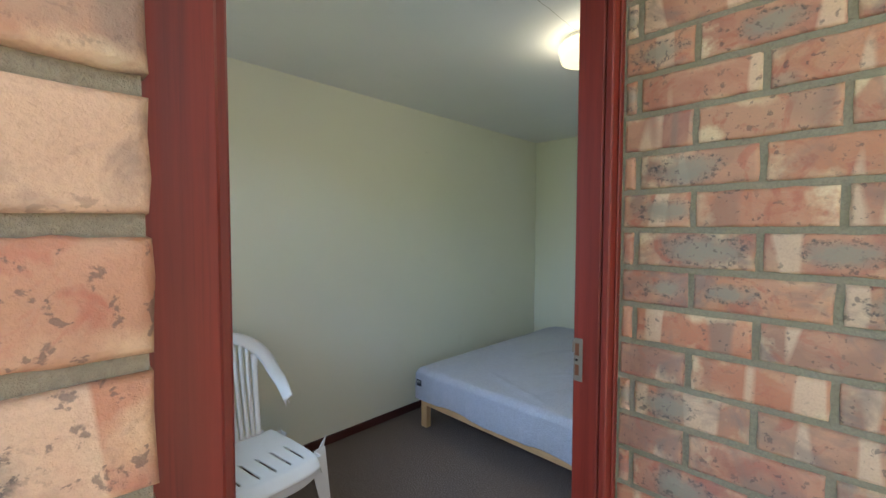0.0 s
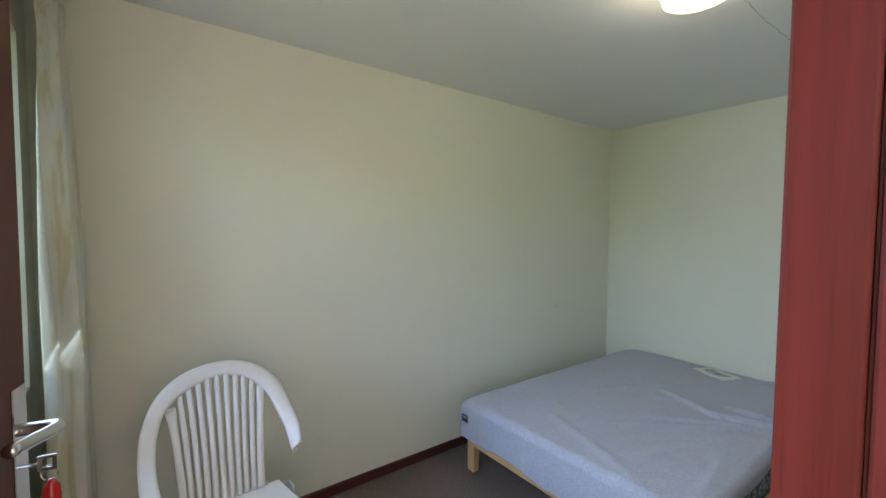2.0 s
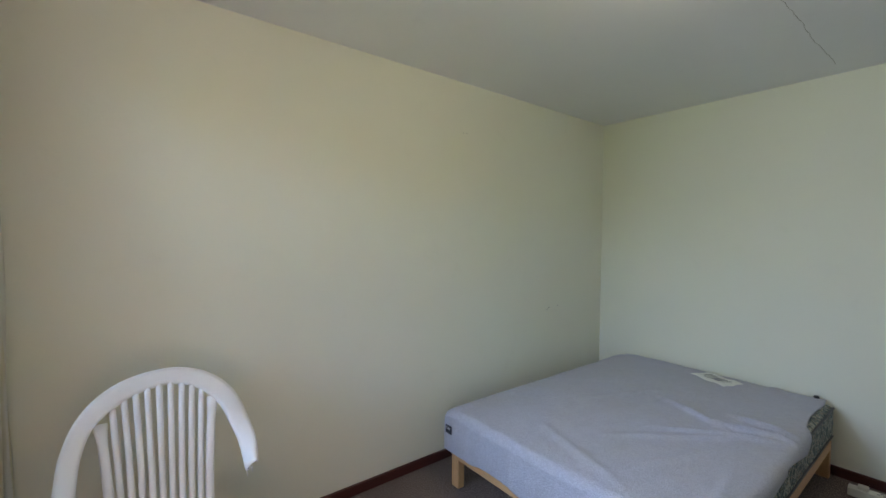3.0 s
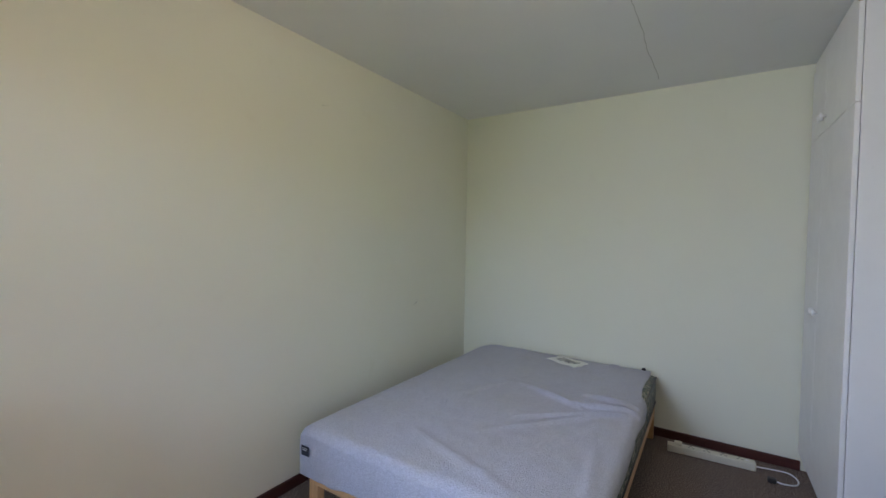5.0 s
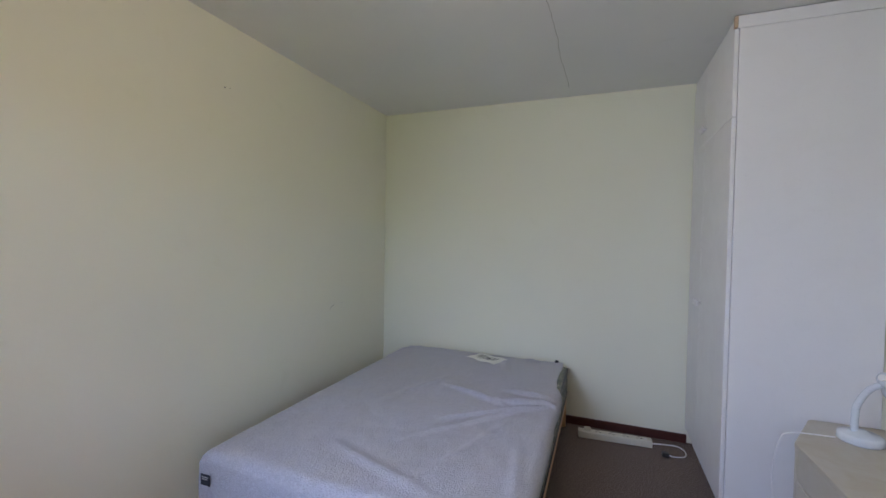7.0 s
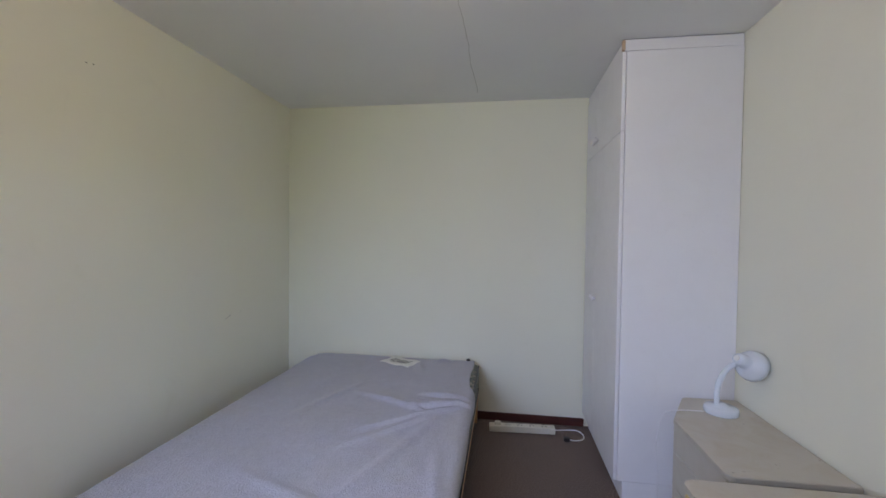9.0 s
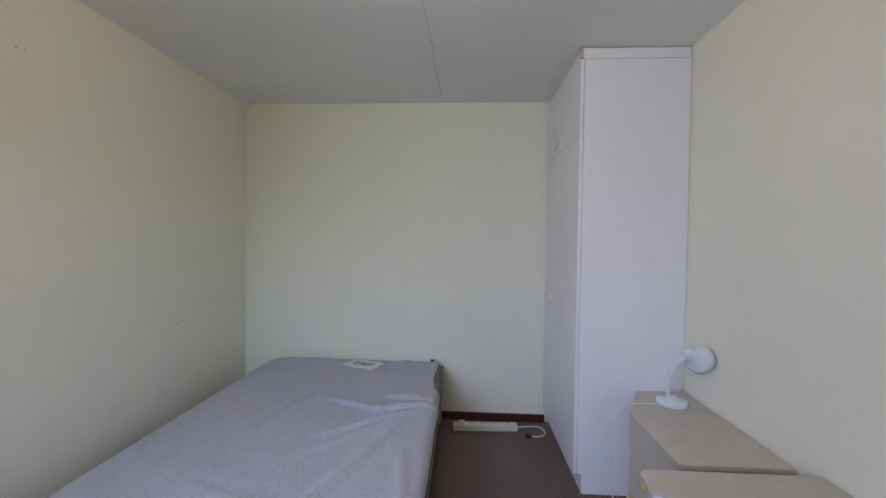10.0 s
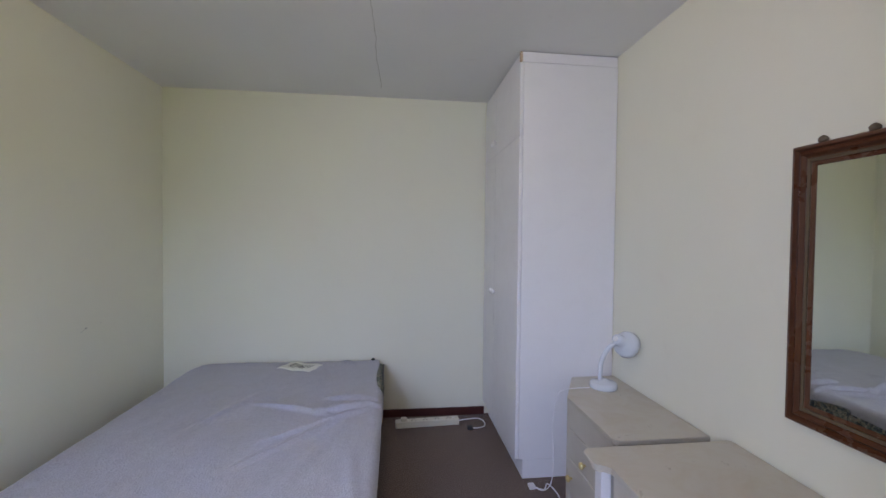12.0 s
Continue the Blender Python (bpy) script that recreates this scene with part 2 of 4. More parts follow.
def floral():
    k = Mat("dark_floral_ticking", 0.8)
    v = k.vec((1, 1, 1))
    a = k.noise(19, 3, 0.6, v, 2.5)
    b = k.noise(48, 3, 0.5, v, 1.5)
    c = k.ramp(a, [(0.42, (0.045, 0.065, 0.07)), (0.50, (0.12, 0.17, 0.18)), (0.57, (0.55, 0.52, 0.40)), (0.64, (0.06, 0.085, 0.09))])
    c = k.mix(k.ramp(b, [(0.58, (0,) * 3), (0.64, (0.9,) * 3)]), c, (0.33, 0.26, 0.17))
    k.colour(c).bump(b, 0.3, 0.003)
    return k.m


M_FLORAL = floral()


def cloth():
    k = Mat("cream_curtain_cloth", 0.85)
    s = k.noise(2.5, 3, 0.5)
    c = k.mix(k.ramp(s, [(0.4, (0,) * 3), (0.65, (1,) * 3)]), (0.78, 0.77, 0.68), (0.72, 0.70, 0.62))
    st = k.ramp(k.noise(9, 2, 0.5, k.vec((4, 4, 0.06))), [(0.52, (0,) * 3), (0.60, (0.6,) * 3)])
    c = k.mix(st, c, (0.62, 0.56, 0.28))
    k.colour(c).bump(k.noise(350, 2), 0.2, 0.001)
    tr = k.n("ShaderNodeBsdfTranslucent")
    k.l(c, tr.inputs[0])
    ms = k.n("ShaderNodeMixShader", Fac=0.3)
    k.l(k.b.outputs[0], ms.inputs[1])
    k.l(tr.outputs[0], ms.inputs[2])
    k.l(ms.outputs[0], k.t.nodes["Material Output"].inputs[0])
    return k.m


M_CURTAIN = cloth()


def glowing():
    k = Mat("lit_opal_glass", 0.2)
    k.colour((0.85, 0.75, 0.55))
    k.b.inputs["Emission Color"].default_value = (1.0, 0.80, 0.42, 1)
    k.b.inputs["Emission Strength"].default_value = 0.24
    return k.m


M_GLOW = glowing()


def glass():
    k = Mat("window_glass", 0.02)
    clear, gloss, fres = k.n("ShaderNodeBsdfTransparent"), k.n("ShaderNodeBsdfGlossy", Roughness=0.02), k.n("ShaderNodeFresnel", IOR=1.45)
    both = k.n("ShaderNodeMixShader")
    k.l(fres.outputs[0], both.inputs[0])
    k.l(clear.outputs[0], both.inputs[1])
    k.l(gloss.outputs[0], both.inputs[2])
    k.l(both.outputs[0], k.t.nodes["Material Output"].inputs[0])
    return k.m


M_GLASS = glass()


def grass_mat():
    k = Mat("lawn", 0.9)
    c = k.ramp(k.noise(3, 6, 0.7), [(0.3, (0.06, 0.105, 0.022)), (0.7, (0.095, 0.14, 0.032))])
    k.colour(c).bump(k.noise(80, 3), 0.6, 0.02)
    return k.m


M_GRASS = grass_mat()
M_PAVE = plaster("porch_concrete", (0.34, 0.285, 0.24), (0.31, 0.26, 0.22), (0.25, 0.21, 0.18))


# ---- mesh helpers ----
def part(name, bm, material, parent=None, label="", smooth=False, m=None):
    me = bpy.data.meshes.new(name)
    bmesh.ops.recalc_face_normals(bm, faces=bm.faces[:])
    bm.to_mesh(me)
    bm.free()
    if smooth:
        me.shade_smooth()
    me.materials.append(material)
    ob = new(name, me)
    if parent is not None:
        ob.parent = parent
    if m is not None:
        ob.matrix_basis = m
    if label:
        tagged(ob, label)
    return ob


def empty(name, m, label, category, group="", kind=""):
    ob = new(name)
    ob.empty_display_size = 0.1
    ob.matrix_basis = m
    return tagged(ob, label, category, group, kind)


def box(bm, lo, hi, bevel=0.0, seg=1):
    b = bmesh.new()
    bmesh.ops.create_cube(b, size=1)
    lo, hi = Vector(lo), Vector(hi)
    for v in b.verts:
        v.co = Vector([(lo[i] + hi[i]) / 2 + v.co[i] * (hi[i] - lo[i]) for i in range(3)])
    if bevel:
        bmesh.ops.bevel(b, geom=b.edges[:], offset=bevel, segments=seg, affect="EDGES", profile=0.5)
    join(bm, b)


def join(bm, other):
    me = bpy.data.meshes.new("tmp")
    other.to_mesh(me)
    other.free()
    bm.from_mesh(me)
    bpy.data.meshes.remove(me)


def boxes(*items, bevel=0.0, seg=1):
    bm = bmesh.new()
    for lo, hi in items:
        box(bm, lo, hi, bevel, seg)
    return bm


def loft(bm, rings, cap=True, closed=True):
    rows = [[bm.verts.new(p) for p in r] for r in rings]
    n = len(rows[0])
    for a, b in zip(rows, rows[1:]):
        for i in range(n if closed else n - 1):
            bm.faces.new((a[i], a[(i + 1) % n], b[(i + 1) % n], b[i]))
    if cap and closed:
        bm.faces.new(rows[0][::-1])
        bm.faces.new(rows[-1])
    return rows


def lathe(bm, prof, seg=32, at=(0, 0, 0), m=None):
    """prof: (radius, z) from bottom to top."""
    rings = []
    for r, z in prof:
        rings.append([(m or Matrix()) @ Vector((at[0] + r * math.cos(2 * math.pi * i / seg), at[1] + r * math.sin(2 * math.pi * i / seg), at[2] + z)) for i in range(seg)])
    loft(bm, rings)


def smooth_path(pts, n=8):
    """Catmull-Rom through tuples of any length."""
    pts = [np.array(p, float) for p in pts]
    p = [2 * pts[0] - pts[1], *pts, 2 * pts[-1] - pts[-2]]
    out = []
    for i in range(1, len(p) - 2):
        for j in range(n):
            t = j / n
            out.append(0.5 * (2 * p[i] + (p[i + 1] - p[i - 1]) * t + (2 * p[i - 1] - 5 * p[i] + 4 * p[i + 1] - p[i + 2]) * t * t
                              + (3 * p[i] - p[i - 1] - 3 * p[i + 1] + p[i + 2]) * t ** 3))
    out.append(p[-2])
    return out


def tube(bm, pts, r, seg=8):
    pts = [Vector(p) for p in pts]
    rings = []
    up = Vector((0, 0, 1))
    for i, p in enumerate(pts):
        d = (pts[min(i + 1, len(pts) - 1)] - pts[max(i - 1, 0)]).normalized()
        s = d.cross(up)
        if s.length < 0.05:
            s = d.cross(Vector((1, 0, 0)))
        s.normalize()
        u = s.cross(d)
        rings.append([p + s * r * math.cos(2 * math.pi * k / seg) + u * r * math.sin(2 * math.pi * k / seg) for k in range(seg)])
    loft(bm, rings)


def ribbon(bm, rows, thick, lip=0.0):
    """rows: centre (3), across (3) scaled to half the width. A strip with turned-back lips."""
    rows = [np.array(r, float) for r in rows]
    rings = []
    for i, r in enumerate(rows):
        p, w = Vector(r[:3]), Vector(r[3:6])
        d = Vector(rows[min(i + 1, len(rows) - 1)][:3]) - Vector(rows[max(i - 1, 0)][:3])
        nrm = d.cross(w).normalized() * thick
        l = nrm.normalized() * lip
        e = w.normalized() * min(thick, w.length * 0.4)
        rings.append([p - w + l, p - w, p - w * 0.6 - nrm * 0.6, p - nrm, p + w * 0.6 - nrm * 0.6, p + w, p + w + l,
                      p + w - e + l, p + w * 0.6 + nrm * 0.3, p + nrm * 0.2, p - w * 0.6 + nrm * 0.3, p - w + e + l])
    loft(bm, rings)


# ---- setting ----
XL, XR, YB, YF, ZC = -2.40, 0.484, 3.96, 0.125, 2.40
YBR = 0.959          # face of the brick return wall
XBR = -0.210         # face of the brick wall beside the hinge jamb
PZ, PX = 0.0798, 0.211

tagged(part("ground", boxes(((-300, -300, -0.45), (300, 300, -0.20))), M_GRASS), "green lawn round the house", kind="structure")
# assumed slab, out of view; reaches under the window to bounce warm light up
tagged(part("pavement", boxes(((-0.5, -4.2, -0.196), (4.49, 0.955, -0.04)), ((-9.0, -2.6, -0.196), (-0.505, -0.145, -0.04)), bevel=0.01), M_PAVE), "worn brown concrete slab, unseen, added to bounce warm light to door and window", kind="structure")


def hedge():
    """An unseen hedge, added across the lawn to tint the daylight green."""
    rng = random.Random(5)
    bm = bmesh.new()
    nx, nz = 90, 12
    rows = []
    for k in range(nz + 1):
        rows.append([bm.verts.new((-24 + 48 * i / nx, -10 + 0.35 * rng.uniform(-1, 1) - 0.5 * (k / nz) ** 4, -0.3 + 3.5 * k / nz + rng.uniform(-0.12, 0.12))) for i in range(nx + 1)])
    rows.append([bm.verts.new((-24 + 48 * i / nx, -12 + rng.uniform(-0.2, 0.2), 3.0 + rng.uniform(-0.2, 0.2))) for i in range(nx + 1)])
    rows.append([bm.verts.new((-24 + 48 * i / nx, -12.2, -0.3)) for i in range(nx + 1)])
    for a, b in zip(rows, rows[1:]):
        for i in range(nx):
            bm.faces.new((a[i], a[i + 1], b[i + 1], b[i]))
    tagged(part("green_bounce_hedge", bm, M_GRASS), "long green hedge, unseen, added to tint the daylight green", kind="structure")


hedge()


def setting(name, items, material, label, bevel=0.0):
    return tagged(part(name, boxes(*items, bevel=bevel), material), label, kind="structure")


setting("floor", [((XL, -0.10, -0.2), (-0.26, YBR + 0.01, 0)), ((XL, YBR + 0.01, -0.2), (XR, YB, 0))], M_CARPET, "brown speckled carpet")
setting("ceiling", [((XL - 0.2, -0.14, ZC), (XR + 0.2, YB + 0.2, ZC + 0.12))], M_CEIL, "off-white painted ceiling boards with a joint")
setting("wall_west", [((XL - 0.2, -0.14, -0.2), (XL, YB + 0.2, ZC))], M_WALL, "cream painted plaster wall")
setting("wall_north", [((XL, YB, -0.2), (XR + 0.2, YB + 0.2, ZC))], M_WALL, "cream painted plaster wall behind the bed")
setting("wall_east", [((XR, 1.066, -0.2), (XR + 0.2, YB, ZC))], M_WALL, "cream painted plaster wall with a mirror")
WX0, WX1, WZ0, WZ1 = -2.25, -0.70, 0.92, 2.14
setting("wall_south", [((XL, -0.14, -0.2), (WX0, YF, ZC)), ((WX0, -0.14, -0.2), (WX1, YF, WZ0)),
                       ((WX0, -0.14, WZ1), (WX1, YF, ZC)), ((WX1, -0.14, -0.2), (-0.375, YF, ZC))], M_WALL,
        "cream plaster wall with a window opening")
setting("wall_south_core", [((-0.374, -0.14, -0.2), (XBR - 0.011, 0.100, ZC))], M_MORTAR, "mortar core of the brick pier beside the door")
setting("wall_return", [((-0.288, YBR + 0.007, -0.2), (1.6, YBR + 0.090, ZC))], M_MORTAR, "brick return wall of the porch")
setting("wall_alcove", [((-0.288, YBR + 0.0905, -0.2), (XR, YBR + 0.106, ZC)), ((-0.372, YBR, -0.2), (-0.289, YBR + 0.106, ZC))], M_WALL, "cream plaster wall of the alcove")
setting("wall_head", [((-0.372, 0.102, 2.102), (-0.225, 0.957, ZC))], M_WALL, "plaster over the door")
# unseen wall, added so that sunlight bounces warm towards the door
setting("bounce_wall", [((4.50, -3.4, -0.2), (4.70, 3.6, 2.7))], M_RENDER, "plain red-brown wall, unseen, added to bounce warm light at the door")
# unseen roof, assumed from the darker upper bricks and sized to block sky light
setting("porch_shade_roof", [((XL - 0.6, -0.45, 2.53), (-0.505, -0.14, 2.56)), ((-0.5, -1.35, 2.53), (2.60, YBR + 0.30, 2.56))], M_CEIL, "white eave and porch ceiling, unseen, assumed and sized to shade the bricks")
setting("baseboard_west", [((XL, YF, 0), (XL + 0.016, YB, 0.058))], M_SKIRT, "dark maroon timber skirting", 0.003)
setting("baseboard_north", [((XL + 0.016, YB - 0.016, 0), (-0.075, YB, 0.058))], M_SKIRT, "dark maroon timber skirting", 0.003)
setting("baseboard_east", [((XR - 0.016, 1.07, 0), (XR, 3.06, 0.058))], M_SKIRT, "dark maroon timber skirting", 0.003)


# board joint in the ceiling
def ceiling_joint():
    bm = bmesh.new()
    rings = []
    rng = random.Random(4)
    y = 1.0
    while y <= 3.80:
        x = -0.876 + 0.004 * math.sin(y * 9) + rng.uniform(-0.003, 0.003) + 0.005 * (3.8 - y) * -1.0
        w = 0.0010 + rng.random() * 0.0010
        rings.append([(x - w, y, ZC - 0.0005), (x + w, y, ZC - 0.0005), (x + w, y, ZC + 0.004), (x - w, y, ZC + 0.004)])
        y += 0.035
    loft(bm, rings)
    tagged(part("ceiling_joint", bm, M_CRACK), "thin uneven joint line between ceiling boards", kind="structure")


ceiling_joint()


def window():
    w = empty("window_1", pose((WX0 + WX1) / 2, -0.03, WZ0), "maroon timber casement window, closed", "window", kind="structure")
    W, H = (WX1 - WX0) / 2, WZ1 - WZ0
    part("window_frame", boxes(((-W, -0.04, 0), (W, 0.04, 0.05)), ((-W, -0.04, H - 0.05), (W, 0.04, H)), ((-W, -0.04, 0.05), (-W + 0.05, 0.04, H - 0.05)),
                               ((W - 0.05, -0.04, 0.05), (W, 0.04, H - 0.05)), ((-0.025, -0.035, 0.05), (0.025, 0.035, H - 0.05)), bevel=0.003), M_JAMB, w)
    for sx in (-1, 1):
        a, b = sorted((sx * 0.025, sx * (W - 0.05)))
        p = part("pane", boxes(((a, -0.003, 0.05), (b, 0.003, H - 0.05))), M_GLASS, w)
        p.visible_shadow = False


window()


# ---- door ----
def door():
    fr = empty("door_frame", pose(-0.3175, 0.547, -0.04), "maroon painted timber door frame", "door frame", kind="structure")
    # jambs with a stepped rebate
    part("hinge_jamb", boxes(((-0.066, -0.444, 0), (-0.050, -0.353, 2.1)), ((-0.0498, -0.444, 0), (0.030, -0.386, 2.1)), ((-0.0496, -0.386, 0), (-0.040, -0.376, 2.1)), bevel=0.003), M_JAMB, fr)
    part("strike_jamb", boxes(((-0.049, 0.363, 0), (0.010, 0.411, 2.1)), ((0.010, 0.368, 0), (0.014, 0.411, 2.1)), ((0.014, 0.361, 0), (0.0295, 0.411, 2.1)), ((0.0295, 0.390, 0), (0.034, 0.4105, 2.1)), bevel=0.003), M_JAMB, fr)
    part("head", boxes(((-0.04, -0.352, 2.06), (0.0095, 0.364, 2.14)), bevel=0.003), M_JAMB, fr)
    part("sill", boxes(((-0.06, -0.352, 0.0), (0.06, 0.360, 0.045)), bevel=0.004), M_JAMB, fr)
    st = part("strike_plate", boxes(((-0.0465, 0.3610, 1.153), (-0.026, 0.3635, 1.250)), ((-0.0505, 0.3605, 1.216), (-0.0465, 0.3625, 1.242)), bevel=0.0007), M_STRIKE, fr, "worn brass strike plate")
    part("latch_hole", boxes(((-0.043, 0.3600, 1.211), (-0.034, 0.3613, 1.238)), ((-0.043, 0.3600, 1.166), (-0.034, 0.3613, 1.190)), bevel=0.0003), M_HOLE, st)
    part("screw", boxes(((-0.042, 0.3600, 1.198), (-0.036, 0.3612, 1.204)), bevel=0.0005), M_CHROME, st)

    # leaf, hung at the hinge jamb and open inwards; local x runs along the leaf
    m = Matrix.Translation((-0.390, 0.128, 0.008)) @ Matrix.Rotation(radians(180 - 10.8), 4, "Z")
    d = empty("door_1", m, "red-brown varnished timber door with grooved boards, standing open inwards", "door", kind="structure")
    L, T, H = 0.728, 0.040, 2.03
    fr2 = boxes(((0, -T, 0), (0.095, 0, H)), ((L - 0.095, -T, 0), (L, 0, H)), ((0.095, -T, 0), (L - 0.095, 0, 0.2)), ((0.095, -T, H - 0.1), (L - 0.095, 0, H)), bevel=0.003)
    part("stile_frame", fr2, M_LEAF, d)
    x, n = 0.095, 4
    w = (L - 0.190) / n
    for i in range(n):
        a, b = x + i * w + 0.013, x + (i + 1) * w - 0.013
        mid = (a + b) / 2
        part("board", boxes(((a, -T + 0.004, 0.2), (mid - 0.0015, -0.004, H - 0.1)), ((mid + 0.0015, -T + 0.0055, 0.2), (b, -0.0055, H - 0.1)), bevel=0.005, seg=2), M_LEAF, d)
    part("board_backing", boxes(((0.095, -T / 2 - 0.004, 0.2), (L - 0.095, -T / 2 + 0.004, H - 0.1))), M_GROOVE, d)
    # both faces carry a lever handle; the outer one holds the keys
    for s, y0 in ((-1, -T), (1, 0.0)):
        pl = part("lock_plate", boxes(((L - 0.046, min(y0, y0 + s * 0.003), 1.03), (L - 0.008, max(y0, y0 + s * 0.003), 1.245)), bevel=0.0012), M_CHROME, d, "brushed metal lock plate")
        bm = bmesh.new()
        tube(bm, smooth_path([(L - 0.026, y0, 1.182), (L - 0.026, y0 + s * 0.030, 1.182), (L - 0.032, y0 + s * 0.044, 1.184), (L - 0.055, y0 + s * 0.048, 1.187), (L - 0.10, y0 + s * 0.042, 1.194), (L - 0.145, y0 + s * 0.036, 1.202)], 5), 0.0088, 10)
        part("door_handle", bm, M_CHROME, d, "brushed metal lever handle", smooth=True)
    part("lock_face", boxes(((L, -0.031, 1.06), (L + 0.002, -0.009, 1.20)), bevel=0.0005), M_CHROME, d)
    return d, L, T


DOOR, DL, DT = door()


def keys():
    base = DOOR.matrix_basis @ Matrix.Translation((DL - 0.032, -DT - 0.004, 1.128))
    # on this leaf the outer face is at local y = -T
    k = empty("key_bunch", base @ Matrix.Translation((0.010, 0.006, -0.002)) @ Matrix.Scale(0.95, 4), "steel keys with a red plastic tag hanging from the door lock", "keys")
    bm = bmesh.new()
    tube(bm, [(0, 0.012, 0), (0, -0.02, 0)], 0.0028, 8)
    for lo, hi in (((-0.044, -0.012), (-0.020, -0.007)), ((-0.044, 0.007), (-0.020, 0.012)), ((-0.044, -0.007), (-0.038, 0.007)), ((-0.026, -0.007), (-0.020, 0.007))):
        box(bm, (-0.0013, lo[0], lo[1]), (0.0013, hi[0], hi[1]), 0.0005)
    part("lock_key", bm, M_CHROME, k)
    bm = bmesh.new()
    tube(bm, [(0.0, -0.034 + 0.010 * math.cos(a), -0.017 + 0.012 * math.sin(a)) for a in np.linspace(0, 2 * math.pi, 20)], 0.0011, 6)
    part("key_ring", bm, M_CHROME, k, smooth=True)
    bm = bmesh.new()
    lathe(bm, [(0.004, -0.080), (0.0105, -0.074), (0.0115, -0.055), (0.0105, -0.040), (0.005, -0.030), (0.0035, -0.027)], 16, (0, -0.036, 0))
    part("key_tag", bm, M_REDTAG, k, "red plastic tag", smooth=True)
    for i, (a, l) in enumerate(((14, 0.052), (-10, 0.048), (30, 0.044), (-32, 0.040))):
        bm = bmesh.new()
        lathe(bm, [(0.011, -0.0012), (0.011, 0.0012)], 14, m=Matrix.Rotation(radians(90), 4, "X"))
        box(bm, (-0.0035, -0.0010, -l), (0.0035, 0.0010, -0.008), 0.0004)
        box(bm, (0.0035, -0.0010, -l + 0.004), (0.0062, 0.0010, -l + 0.018), 0.0004)
        part("key", bm, M_CHROME if i % 2 else M_BLACK, k, m=pose(0.004 * (i - 1.5), -0.036 - 0.006 * (i - 1.5), -0.086, 0, a, 25 * i))


keys()


# ---- curtain ----
def curtain():
    bm = bmesh.new()
    rng = random.Random(2)
    nz, nx = 46, 90
    rows = []
    for k in range(nz + 1):
        t = k / nz
        z = 2.29 - t * 2.23
        row = []
        open_ = 0.52 + 0.48 * min(1, max(0, t - 0.09) * 1.5) ** 0.75 + 0.22 * max(0, 1 - t / 0.07)
        for i in range(nx + 1):
            u = i / nx
            x = -2.372 + u * 0.42 * open_
            a = 0.013 + 0.030 * min(1, t * 2.2)
            y = 0.212 + 0.028 * min(1, t * 1.4) + a * math.sin(u * 31 + 0.7 * math.sin(t * 4 + u * 5)) + 0.010 * math.sin(u * 67 + t * 3)
            if t < 0.04:
                y += 0.012 * math.sin(u * 120)
            row.append(bm.verts.new((x, y, z)))
        rows.append(row)
    for a, b in zip(rows, rows[1:]):
        for i in range(nx):
            bm.faces.new((a[i], a[i + 1], b[i + 1], b[i]))
    c = empty("curtain", pose(0, 0, 0), "cream curtain with pale yellow streaks, gathered open beside the window", "curtain")
    f = part("curtain_cloth", bm, M_CURTAIN, c, smooth=True)
    mod = f.modifiers.new("thick", "SOLIDIFY")
    mod.thickness = 0.002
    bm = bmesh.new()
    tube(bm, [(-2.38, 0.20, 2.30), (-0.62, 0.20, 2.30)], 0.010, 12)
    r = tagged(part("curtain_rod", bm, M_LAMPWHITE, smooth=True), "thin white curtain rod on brackets above the window", "curtain rod")
    for x in (-2.33, -0.70):
        part("bracket", boxes(((x, YF, 2.29), (x + 0.015, 0.205, 2.31)), bevel=0.002), M_LAMPWHITE, r)


curtain()


# ---- ceiling light ----
def ceiling_light():
    c = empty("ceiling_light", pose(-0.90, 2.01, ZC), "round opal glass ceiling light, switched on", "ceiling light")
    bm = bmesh.new()
    lathe(bm, [(0.095, -0.018), (0.10, -0.010), (0.10, 0.0)], 40)
    part("ceiling_plate", bm, M_WHITE, c, smooth=False)
    bm = bmesh.new()
    prof = [(0.012, -0.118), (0.045, -0.114), (0.08, -0.102), (0.108, -0.112), (0.122, -0.058), (0.122, -0.036), (0.105, -0.020), (0.096, -0.018)]
    lathe(bm, prof, 48)
    g = part("glass_shade", bm, M_GLOW, c, smooth=True)
    g.visible_shadow = False


ceiling_light()


